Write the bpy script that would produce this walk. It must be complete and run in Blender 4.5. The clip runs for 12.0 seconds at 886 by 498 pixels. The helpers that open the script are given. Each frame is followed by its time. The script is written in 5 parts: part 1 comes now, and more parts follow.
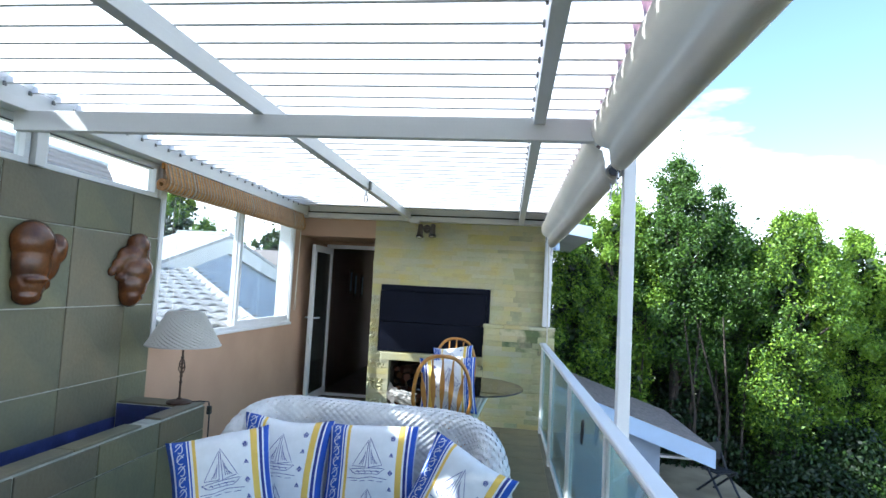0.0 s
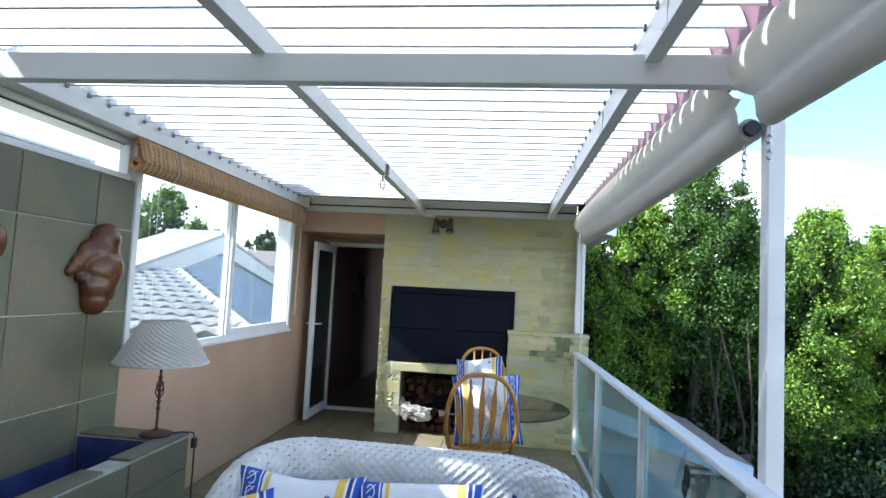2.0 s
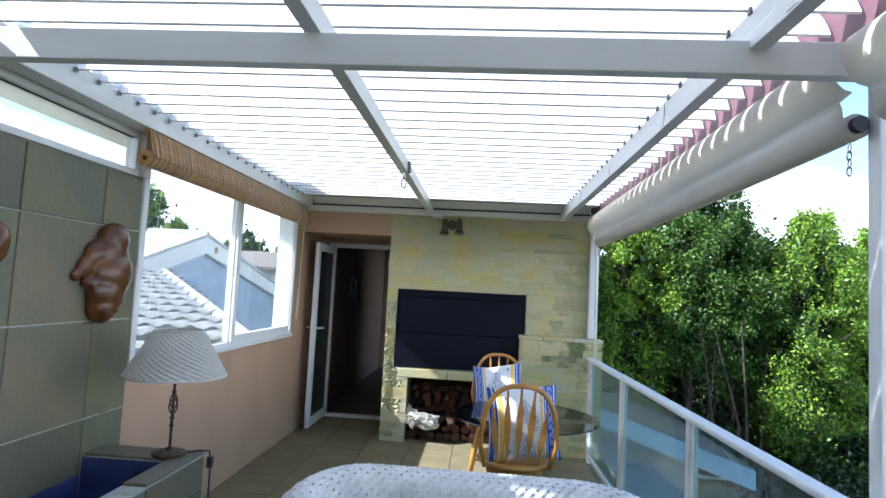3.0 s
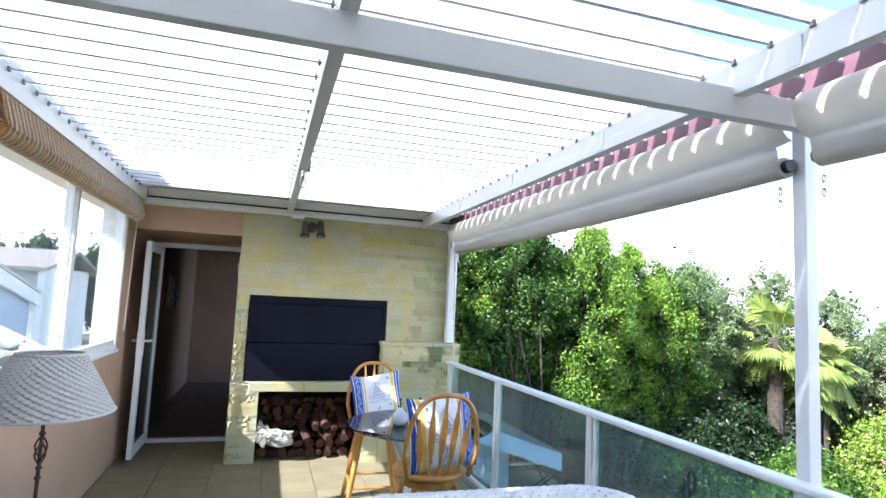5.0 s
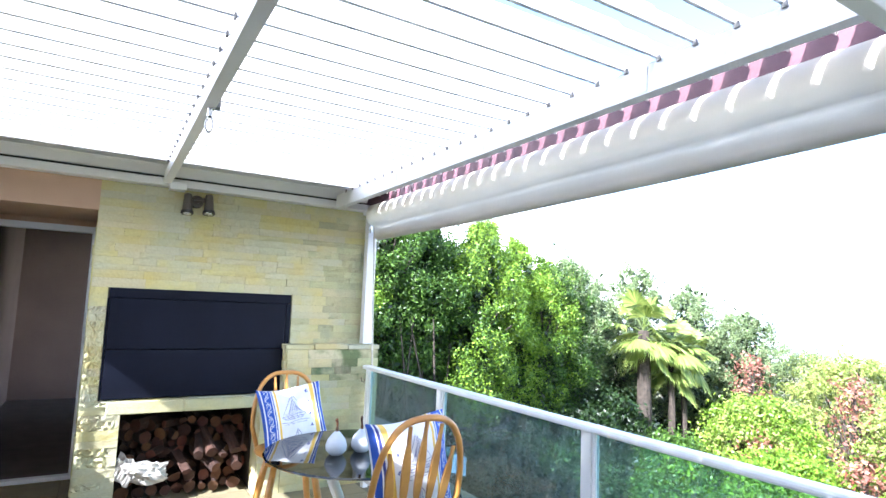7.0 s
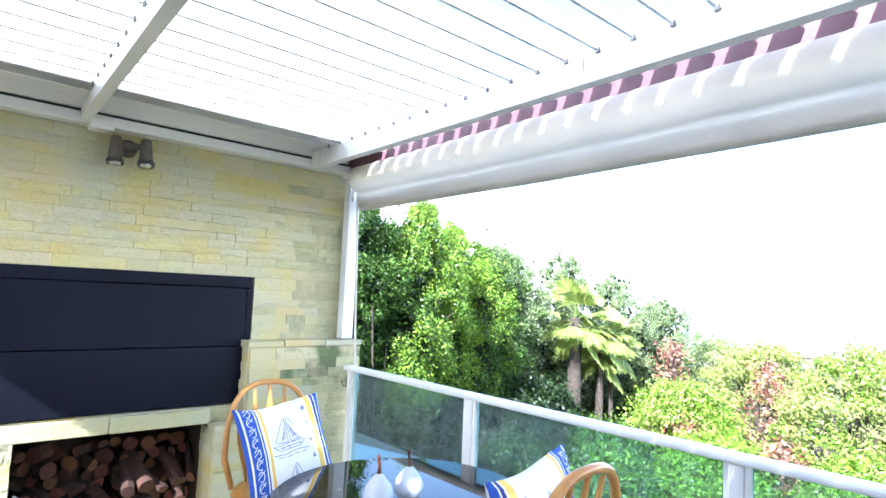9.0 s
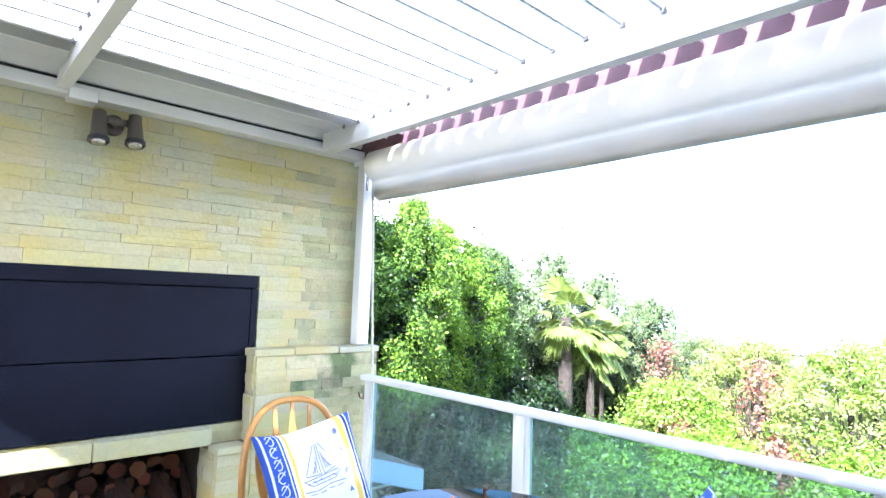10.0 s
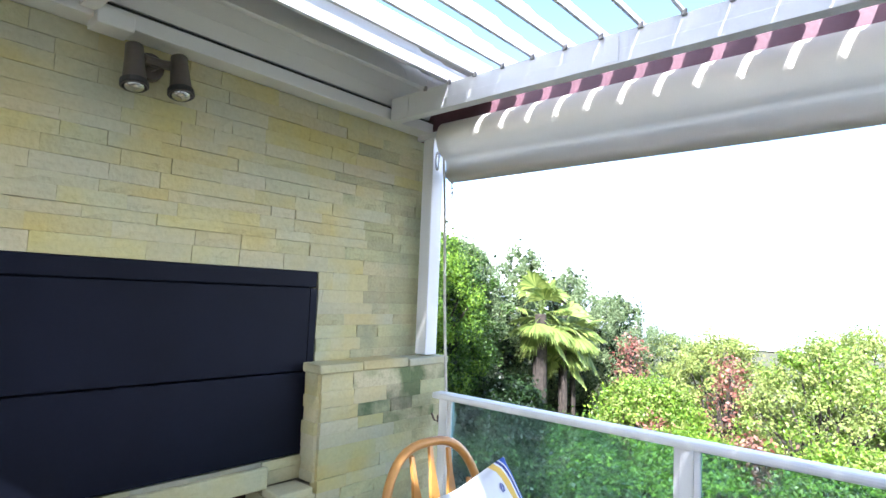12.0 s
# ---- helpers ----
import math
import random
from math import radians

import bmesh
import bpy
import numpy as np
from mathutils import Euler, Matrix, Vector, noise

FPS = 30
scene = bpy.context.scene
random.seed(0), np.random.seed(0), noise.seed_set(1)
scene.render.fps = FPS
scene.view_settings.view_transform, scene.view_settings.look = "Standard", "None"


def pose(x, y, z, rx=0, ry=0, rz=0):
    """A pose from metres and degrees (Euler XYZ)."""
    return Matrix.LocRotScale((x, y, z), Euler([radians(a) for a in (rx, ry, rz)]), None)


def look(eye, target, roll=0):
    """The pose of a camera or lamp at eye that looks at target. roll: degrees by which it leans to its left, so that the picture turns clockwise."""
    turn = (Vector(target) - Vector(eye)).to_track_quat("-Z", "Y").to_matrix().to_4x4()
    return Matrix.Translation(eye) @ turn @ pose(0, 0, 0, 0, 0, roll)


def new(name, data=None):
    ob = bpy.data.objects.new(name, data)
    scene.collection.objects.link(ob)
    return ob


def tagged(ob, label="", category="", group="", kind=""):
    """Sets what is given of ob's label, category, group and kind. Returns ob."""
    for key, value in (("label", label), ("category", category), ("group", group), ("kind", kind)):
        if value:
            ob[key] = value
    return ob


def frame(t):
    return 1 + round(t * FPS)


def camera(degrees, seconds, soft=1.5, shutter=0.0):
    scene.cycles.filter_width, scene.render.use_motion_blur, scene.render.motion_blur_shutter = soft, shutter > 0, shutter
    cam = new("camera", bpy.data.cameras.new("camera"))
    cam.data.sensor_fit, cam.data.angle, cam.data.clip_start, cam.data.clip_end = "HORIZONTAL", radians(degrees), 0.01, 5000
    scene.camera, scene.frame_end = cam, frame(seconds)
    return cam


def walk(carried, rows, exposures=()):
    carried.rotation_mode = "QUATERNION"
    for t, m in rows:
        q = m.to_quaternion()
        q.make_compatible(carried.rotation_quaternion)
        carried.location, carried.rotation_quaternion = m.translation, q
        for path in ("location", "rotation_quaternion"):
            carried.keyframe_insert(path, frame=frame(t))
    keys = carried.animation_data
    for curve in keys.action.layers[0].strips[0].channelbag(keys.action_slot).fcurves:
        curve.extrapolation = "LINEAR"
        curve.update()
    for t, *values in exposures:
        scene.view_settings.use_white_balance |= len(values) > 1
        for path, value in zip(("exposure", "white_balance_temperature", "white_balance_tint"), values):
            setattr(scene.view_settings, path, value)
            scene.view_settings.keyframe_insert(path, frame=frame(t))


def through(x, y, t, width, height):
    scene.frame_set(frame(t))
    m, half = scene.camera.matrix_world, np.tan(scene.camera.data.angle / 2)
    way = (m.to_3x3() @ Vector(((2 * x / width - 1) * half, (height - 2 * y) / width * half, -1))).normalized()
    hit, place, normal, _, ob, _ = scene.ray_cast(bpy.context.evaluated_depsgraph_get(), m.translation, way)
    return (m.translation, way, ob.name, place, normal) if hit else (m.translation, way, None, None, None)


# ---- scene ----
cam = camera(76.7, 12.0)
PATH = [
    (0, (0.102, 0.17, 1.651), (-0.14, 2.15, 1.786), 3.0),
    (0.5, (0.072, 0.366, 1.645), (-0.168, 2.347, 1.782), 2.9),
    (1, (-0.034, 0.573, 1.64), (-0.271, 2.554, 1.779), 2.9),
    (1.5, (-0.154, 0.751, 1.642), (-0.384, 2.732, 1.783), 2.9),
    (2, (-0.267, 0.909, 1.643), (-0.487, 2.892, 1.784), 2.9),
    (2.5, (-0.415, 1.035, 1.649), (-0.618, 3.019, 1.794), 2.9),
    (3, (-0.611, 1.092, 1.658), (-0.758, 3.081, 1.804), 3.0),
    (3.5, (-0.819, 1.102, 1.653), (-0.74, 3.094, 1.816), 3.0),
    (5.5, (-1.472, 1.445, 1.655), (-0.736, 3.294, 1.854), 2.6),
    (6, (-1.505, 1.682, 1.654), (-0.618, 3.463, 1.857), 2.5),
    (6.5, (-1.532, 1.942, 1.642), (-0.568, 3.683, 1.843), 2.4),
    (7, (-1.547, 2.262, 1.603), (-0.53, 3.973, 1.806), 2.2),
    (9, (-1.647, 3.438, 1.576), (-0.36, 4.96, 1.744), 2.5),
    (9.5, (-1.619, 3.72, 1.565), (-0.296, 5.211, 1.738), 2.1),
    (10, (-1.613, 3.987, 1.56), (-0.265, 5.455, 1.732), 2.0),
    (10.5, (-1.605, 4.244, 1.561), (-0.233, 5.689, 1.731), 2.2),
    (11, (-1.599, 4.497, 1.56), (-0.205, 5.921, 1.724), 2.3),
    (11.5, (-1.64, 4.727, 1.554), (-0.212, 6.117, 1.714), 2.3),
    (12, (-1.745, 4.979, 1.566), (-0.263, 6.313, 1.727), 2.3),
]
walk(cam, [(t, look(eye, target, roll)) for t, eye, target, roll in PATH],
     exposures=[(0.0, 1.70, 5600, 7), (3.0, 1.54, 5700, 9), (5.5, 2.22, 5750, 13), (7.0, 2.56, 5650, 13), (9.0, 2.72, 5550, 13), (10.5, 2.96, 5500, 16), (11.2, 2.92, 5500, 16), (12.0, 2.08, 5650, 14)])

# ---- light: a clear morning, sun from the window side ----
SUN_AZ, SUN_EL = radians(16), radians(37.5)
to_sun = Vector((-math.cos(SUN_AZ) * math.cos(SUN_EL), -math.sin(SUN_AZ) * math.cos(SUN_EL), math.sin(SUN_EL)))
sun = new("sun", bpy.data.lights.new("sun", "SUN"))
sun.data.energy, sun.data.angle, sun.data.color = 4.2, radians(0.53), (1.0, 0.96, 0.90)
sun.matrix_world = look((0, 0, 0), -to_sun)

world = bpy.data.worlds.new("sky")
scene.world = world
world.use_nodes = True
wn, wl = world.node_tree.nodes, world.node_tree.links
wn.clear()
sky = wn.new("ShaderNodeTexSky")
sky.sky_type, sky.sun_disc = "NISHITA", False
sky.sun_elevation, sky.sun_rotation = SUN_EL, math.atan2(to_sun.x, to_sun.y)
sky.air_density, sky.dust_density = 1.0, 1.2
wcoord = wn.new("ShaderNodeTexCoord")
wnoise = wn.new("ShaderNodeTexNoise")
wnoise.inputs["Scale"].default_value, wnoise.inputs["Detail"].default_value = 2.2, 6.0
wmap = wn.new("ShaderNodeMapping")
wmap.inputs["Scale"].default_value = (1.0, 1.0, 3.0)
wramp = wn.new("ShaderNodeValToRGB")
wramp.color_ramp.elements[0].position, wramp.color_ramp.elements[1].position = 0.46, 0.62
wmix = wn.new("ShaderNodeMixRGB")
wmix.inputs[2].default_value = (11.0, 11.2, 11.5, 1)
wbg = wn.new("ShaderNodeBackground")
wbg.inputs["Strength"].default_value = 0.13
wout = wn.new("ShaderNodeOutputWorld")
wl.new(wcoord.outputs["Generated"], wmap.inputs["Vector"])
wl.new(wmap.outputs["Vector"], wnoise.inputs["Vector"])
wsep, wlow, wadd = wn.new("ShaderNodeSeparateXYZ"), wn.new("ShaderNodeMapRange"), wn.new("ShaderNodeMath")     # cloud banks thicken low in the sky
wlow.inputs["From Min"].default_value, wlow.inputs["From Max"].default_value = 0.11, 0.30
wlow.inputs["To Min"].default_value, wlow.inputs["To Max"].default_value = 0.26, -0.14
wl.new(wcoord.outputs["Generated"], wsep.inputs["Vector"])
wl.new(wsep.outputs["Z"], wlow.inputs["Value"])
wl.new(wnoise.outputs["Fac"], wadd.inputs[0])
wl.new(wlow.outputs["Result"], wadd.inputs[1])
wl.new(wadd.outputs[0], wramp.inputs["Fac"])
wl.new(wramp.outputs["Color"], wmix.inputs["Fac"])
wl.new(sky.outputs["Color"], wmix.inputs[1])
wl.new(wmix.outputs["Color"], wbg.inputs["Color"])
wl.new(wbg.outputs["Background"], wout.inputs["Surface"])


# ---- materials ----
def material(name, colour, rough=0.6, metal=0.0, vary=0.12, scale=6.0, bump=0.1, fine=60.0, second=None, piece=0.0, spec=0.5, hue=0.0, sat=0.0, placed=False, cut=(0.35, 0.65)):
    """A surface with mottling at two scales, a fine relief, and per-piece variation where asked for."""
    m = bpy.data.materials.new(name)
    m.use_nodes = True
    n, l = m.node_tree.nodes, m.node_tree.links
    b = n["Principled BSDF"]
    b.inputs["Roughness"].default_value, b.inputs["Metallic"].default_value = rough, metal
    b.inputs["Specular IOR Level"].default_value = spec
    co = n.new("ShaderNodeTexCoord")
    big = n.new("ShaderNodeTexNoise")
    big.inputs["Scale"].default_value, big.inputs["Detail"].default_value = scale, 5.0
    small = n.new("ShaderNodeTexNoise")
    small.inputs["Scale"].default_value, small.inputs["Detail"].default_value = fine, 3.0
    where = n.new("ShaderNodeNewGeometry").outputs["Position"] if placed else co.outputs["Object"]
    for k in (big, small):
        l.new(where, k.inputs["Vector"])
    second = second or tuple(c * (1 - 2.2 * vary) for c in colour)
    ramp = n.new("ShaderNodeValToRGB")
    ramp.color_ramp.elements[0].position, ramp.color_ramp.elements[1].position = cut
    ramp.color_ramp.elements[0].color, ramp.color_ramp.elements[1].color = (*second, 1), (*colour, 1)
    l.new(big.outputs["Fac"], ramp.inputs["Fac"])
    hsv = n.new("ShaderNodeHueSaturation")
    l.new(ramp.outputs["Color"], hsv.inputs["Color"])
    mul = n.new("ShaderNodeMapRange")
    mul.inputs["To Min"].default_value, mul.inputs["To Max"].default_value = 1 - vary, 1 + vary
    l.new(small.outputs["Fac"], mul.inputs["Value"])
    last = mul.outputs["Result"]
    if piece or hue:
        info = n.new("ShaderNodeObjectInfo")
        pr = n.new("ShaderNodeMapRange")
        pr.inputs["To Min"].default_value, pr.inputs["To Max"].default_value = 1 - piece, 1 + piece
        l.new(info.outputs["Random"], pr.inputs["Value"])
        mm = n.new("ShaderNodeMath")
        mm.operation = "MULTIPLY"
        l.new(last, mm.inputs[0])
        l.new(pr.outputs["Result"], mm.inputs[1])
        last = mm.outputs[0]
        if hue:
            ten = n.new("ShaderNodeMath")
            ten.operation = "MULTIPLY"
            ten.inputs[1].default_value = 7.13
            fr = n.new("ShaderNodeMath")
            fr.operation = "FRACT"
            hr = n.new("ShaderNodeMapRange")
            hr.inputs["To Min"].default_value, hr.inputs["To Max"].default_value = 0.5 - hue, 0.5 + hue
            l.new(info.outputs["Random"], ten.inputs[0])
            l.new(ten.outputs[0], fr.inputs[0])
            l.new(fr.outputs[0], hr.inputs["Value"])
            l.new(hr.outputs["Result"], hsv.inputs["Hue"])
    if sat:
        tm_, fm_, sr_ = n.new("ShaderNodeMath"), n.new("ShaderNodeMath"), n.new("ShaderNodeMapRange")
        tm_.operation, fm_.operation = "MULTIPLY", "FRACT"
        tm_.inputs[1].default_value = 23.7
        sr_.inputs["To Min"].default_value, sr_.inputs["To Max"].default_value = 1 - sat, 1 + sat
        l.new(info.outputs["Random"], tm_.inputs[0])
        l.new(tm_.outputs[0], fm_.inputs[0])
        l.new(fm_.outputs[0], sr_.inputs["Value"])
        l.new(sr_.outputs["Result"], hsv.inputs["Saturation"])
    l.new(last, hsv.inputs["Value"])
    l.new(hsv.outputs["Color"], b.inputs["Base Color"])
    if bump:
        bp = n.new("ShaderNodeBump")
        bp.inputs["Strength"].default_value, bp.inputs["Distance"].default_value = bump, 0.01
        l.new(small.outputs["Fac"], bp.inputs["Height"])
        l.new(bp.outputs["Normal"], b.inputs["Normal"])
    return m


def glass(name, tint, rough=0.0, ior=1.45, graze=0.6, veil=0.0):
    """Clear or tinted pane: glossy by Fresnel, otherwise see-through."""
    m = bpy.data.materials.new(name)
    m.use_nodes = True
    n, l = m.node_tree.nodes, m.node_tree.links
    n.clear()
    out, mix = n.new("ShaderNodeOutputMaterial"), n.new("ShaderNodeMixShader")
    tr, gl, fr = n.new("ShaderNodeBsdfTransparent"), n.new("ShaderNodeBsdfGlossy"), n.new("ShaderNodeLayerWeight")
    pw, ad = n.new("ShaderNodeMath"), n.new("ShaderNodeMath")
    pw.operation, ad.operation = "POWER", "MULTIPLY_ADD"
    pw.inputs[1].default_value, fr.inputs["Blend"].default_value = 5.0, 0.5
    ad.inputs[1].default_value, ad.inputs[2].default_value = graze, ((ior - 1) / (ior + 1)) ** 2
    tr.inputs["Color"].default_value = (*tint, 1)
    gl.inputs["Roughness"].default_value = rough
    l.new(fr.outputs["Facing"], pw.inputs[0])
    l.new(pw.outputs[0], ad.inputs[0])
    l.new(ad.outputs[0], mix.inputs["Fac"])
    l.new(tr.outputs["BSDF"], mix.inputs[1])
    l.new(gl.outputs["BSDF"], mix.inputs[2])
    if veil:                                            # a thin uneven pale veil of dust, haze and painted-in sky reflection
        df, md = n.new("ShaderNodeBsdfDiffuse"), n.new("ShaderNodeMixShader")
        co, no, mr = n.new("ShaderNodeTexCoord"), n.new("ShaderNodeTexNoise"), n.new("ShaderNodeMapRange")
        df.inputs["Color"].default_value = (0.62, 0.72, 0.74, 1)
        no.inputs["Scale"].default_value, no.inputs["Detail"].default_value = 7.0, 5.0
        mr.inputs["To Min"].default_value, mr.inputs["To Max"].default_value = veil * 0.5, veil * 1.5
        l.new(co.outputs["Object"], no.inputs["Vector"])
        l.new(no.outputs["Fac"], mr.inputs["Value"])
        l.new(mr.outputs["Result"], md.inputs["Fac"])
        l.new(mix.outputs["Shader"], md.inputs[1])
        l.new(df.outputs["BSDF"], md.inputs[2])
        l.new(md.outputs["Shader"], out.inputs["Surface"])
    else:
        l.new(mix.outputs["Shader"], out.inputs["Surface"])
    return m


M = {
    "white_alu": material("white_painted_aluminium", (0.78, 0.78, 0.77), 0.38, vary=0.03, scale=1.5, bump=0.03, fine=120),
    "white_upvc": material("white_window_frame", (0.8, 0.81, 0.82), 0.35, vary=0.03, scale=2, bump=0.02),
    "stone": material("pale_sandstone_cladding", (0.50, 0.435, 0.205), 0.85, vary=0.12, scale=3.2, bump=0.35, fine=55, second=(0.445, 0.435, 0.29), piece=0.045, hue=0.007, sat=0.20, placed=True),
    "stone_moss": material("mossy_damp_sandstone", (0.44, 0.41, 0.24), 0.9, vary=0.2, scale=7, bump=0.5, fine=85, second=(0.11, 0.145, 0.06), piece=0.2, hue=0.02, placed=True, cut=(0.40, 0.62)),
    "stone_worn": material("weathered_grey_green_sandstone", (0.45, 0.415, 0.225), 0.9, vary=0.18, scale=6, bump=0.5, fine=70, second=(0.35, 0.35, 0.21), piece=0.12, hue=0.012, placed=True),
    "grout": material("stone_backing", (0.26, 0.24, 0.15), 0.9, vary=0.15, scale=9, bump=0.4),
    "plaster": material("pinkish_beige_plaster", (0.50, 0.335, 0.23), 0.8, vary=0.05, scale=2, bump=0.12, fine=140),
    "slate": material("grey_green_slate_tile", (0.165, 0.152, 0.092), 0.5, vary=0.14, scale=2.2, bump=0.25, fine=45, second=(0.12, 0.125, 0.085), piece=0.14, hue=0.03),
    "slate_grout": material("pale_tile_grout", (0.52, 0.53, 0.47), 0.85, vary=0.15, scale=12),
    "trough_blue": material("blue_painted_trough", (0.05, 0.07, 0.22), 0.5, vary=0.2, scale=7, bump=0.2),
    "floor": material("olive_tan_floor_tile", (0.24, 0.205, 0.12), 0.55, vary=0.12, scale=4, bump=0.15, second=(0.185, 0.16, 0.098), piece=0.06),
    "floor_grout": material("floor_grout", (0.19, 0.17, 0.11), 0.9),
    "hood": material("black_steel_front", (0.0070, 0.0085, 0.0165), 0.5, spec=0.09, vary=0.12, scale=3, bump=0.04, fine=90),
    "niche_dark": material("dark_brown_niche_lining", (0.05, 0.035, 0.025), 0.9, vary=0.2, scale=8, bump=0.3),
    "maroon": material("maroon_painted_fascia", (0.15, 0.068, 0.085), 0.55, vary=0.1, scale=4, bump=0.1),
        "bamboo": material("honey_bamboo", (0.54, 0.27, 0.07), 0.5, vary=0.25, scale=14, bump=0.2, piece=0.28, second=(0.33, 0.14, 0.035)),
    "pine": material("varnished_pine", (0.50, 0.25, 0.06), 0.3, vary=0.16, scale=10, bump=0.06, second=(0.40, 0.18, 0.04)),
    "wicker": material("white_wicker", (0.76, 0.76, 0.75), 0.6, vary=0.1, scale=12, bump=0.2, fine=150),
        "iron": material("rusty_wrought_iron", (0.10, 0.06, 0.04), 0.6, 0.4, vary=0.25, scale=20, bump=0.3),
    "terracotta": material("glossy_brown_ceramic", (0.14, 0.050, 0.013), 0.27, vary=0.25, scale=9, bump=0.12, second=(0.06, 0.020, 0.008)),
    "steel": material("stainless_steel", (0.6, 0.6, 0.6), 0.25, 1.0, vary=0.05),
    "dark": material("dark_plastic", (0.03, 0.03, 0.035), 0.5),
    "bronze": material("bronze_powder_coat", (0.10, 0.085, 0.068), 0.5, vary=0.1),
    "cap_grey": material("grey_plastic_cap", (0.26, 0.25, 0.24), 0.5),
    "lip_shade": material("dark_shade_under_tile_lip", (0.16, 0.16, 0.17), 0.95, vary=0.2, scale=10),
    "bark": material("grey_brown_bark", (0.075, 0.058, 0.044), 0.9, vary=0.25, scale=10, bump=0.6),
    "roof_tile": material("weathered_concrete_roof_tile", (0.52, 0.51, 0.50), 0.85, vary=0.15, scale=5, bump=0.3, piece=0.1),
    "render_grey": material("grey_rendered_wall", (0.36, 0.43, 0.55), 0.85, vary=0.06, scale=2, bump=0.1),
    "render_white": material("white_rendered_wall", (0.72, 0.72, 0.70), 0.8, vary=0.05, scale=2, bump=0.1),
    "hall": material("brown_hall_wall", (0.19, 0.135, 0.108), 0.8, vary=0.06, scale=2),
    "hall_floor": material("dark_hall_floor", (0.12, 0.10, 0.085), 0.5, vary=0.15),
    "ground": material("garden_soil_and_grass", (0.10, 0.12, 0.045), 0.95, vary=0.3, scale=1.2, bump=0.4, second=(0.14, 0.11, 0.06)),
    "patio": material("sandy_patio_paving", (0.42, 0.34, 0.22), 0.85, vary=0.12, scale=2, bump=0.2),
    "log_bark": material("log_bark", (0.075, 0.032, 0.020), 0.9, vary=0.3, scale=20, bump=0.6, piece=0.3),
    "log_end": material("cut_log_end", (0.12, 0.044, 0.020), 0.85, vary=0.3, scale=25, bump=0.3, piece=0.55, hue=0.02),
    "bag": material("crumpled_white_paper", (0.50, 0.475, 0.44), 0.6, vary=0.1, scale=10, bump=0.2),
    "ceramic": material("white_glazed_ceramic", (0.60, 0.63, 0.68), 0.25, vary=0.06),
    "moss": material("green_moss", (0.10, 0.17, 0.04), 0.95, vary=0.3, scale=20, bump=0.6),
    "rope": material("off_white_rope", (0.62, 0.58, 0.48), 0.8, vary=0.1, scale=40),
}


def cloth(name, colour, through):
    """Woven cloth that lets some light through."""
    m = material(name, colour, 0.85, vary=0.05, scale=3, bump=0.2, fine=220)
    n, l = m.node_tree.nodes, m.node_tree.links
    t, mix = n.new("ShaderNodeBsdfTranslucent"), n.new("ShaderNodeMixShader")
    t.inputs["Color"].default_value = (*colour, 1)
    mix.inputs["Fac"].default_value = through
    l.new(n["Principled BSDF"].outputs["BSDF"], mix.inputs[1])
    l.new(t.outputs["BSDF"], mix.inputs[2])
    l.new(mix.outputs["Shader"], n["Material Output"].inputs["Surface"])
    return m


M["shade"] = cloth("woven_cream_lampshade", (0.70, 0.69, 0.66), 0.28)
M["canvas"] = cloth("cream_awning_canvas", (0.88, 0.84, 0.76), 0.5)
M["pane"] = glass("clear_window_pane", (0.93, 0.96, 0.96), veil=0.05)
M["rail_glass"] = glass("teal_tinted_balustrade_glass", (0.60, 0.75, 0.76), veil=0.08)
M["door_glass"] = glass("dark_tinted_door_glass", (0.40, 0.40, 0.38), graze=0.5, veil=0.04)
M["table_glass"] = glass("smoked_table_glass", (0.14, 0.15, 0.16), 0.01, 1.75, 1.0)


def leaf_material(name, a, b, through=0.35):
    """Leaves: colour varied leaf by leaf, partly letting light through."""
    m = bpy.data.materials.new(name)
    m.use_nodes = True
    n, l = m.node_tree.nodes, m.node_tree.links
    n.clear()
    geo, ramp = n.new("ShaderNodeNewGeometry"), n.new("ShaderNodeValToRGB")
    ramp.color_ramp.elements[0].color, ramp.color_ramp.elements[1].color = (*a, 1), (*b, 1)
    d, t, mix, out = n.new("ShaderNodeBsdfPrincipled"), n.new("ShaderNodeBsdfTranslucent"), n.new("ShaderNodeMixShader"), n.new("ShaderNodeOutputMaterial")
    d.inputs["Roughness"].default_value = 0.45
    mix.inputs["Fac"].default_value = through
    l.new(geo.outputs["Random Per Island"], ramp.inputs["Fac"])
    l.new(ramp.outputs["Color"], d.inputs["Base Color"])
    l.new(ramp.outputs["Color"], t.inputs["Color"])
    l.new(d.outputs["BSDF"], mix.inputs[1])
    l.new(t.outputs["BSDF"], mix.inputs[2])
    l.new(mix.outputs["Shader"], out.inputs["Surface"])
    return m


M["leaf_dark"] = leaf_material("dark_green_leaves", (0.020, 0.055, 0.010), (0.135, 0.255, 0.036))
# near-black leaf colour that paints shade into undergrowth and crown interiors
M["leaf_deep"] = leaf_material("shade_dark_leaves", (0.006, 0.017, 0.005), (0.028, 0.060, 0.011), 0.2)
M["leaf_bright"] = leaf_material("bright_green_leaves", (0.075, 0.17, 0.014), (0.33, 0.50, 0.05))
M["leaf_grey"] = leaf_material("grey_green_leaves", (0.11, 0.18, 0.07), (0.32, 0.38, 0.18))
M["leaf_yellow"] = leaf_material("yellow_green_leaves", (0.16, 0.23, 0.05), (0.46, 0.50, 0.14))
M["leaf_red"] = leaf_material("red_bracts", (0.26, 0.07, 0.05), (0.42, 0.24, 0.17))
M["palm_leaf"] = leaf_material("palm_fronds", (0.12, 0.20, 0.04), (0.38, 0.44, 0.11))


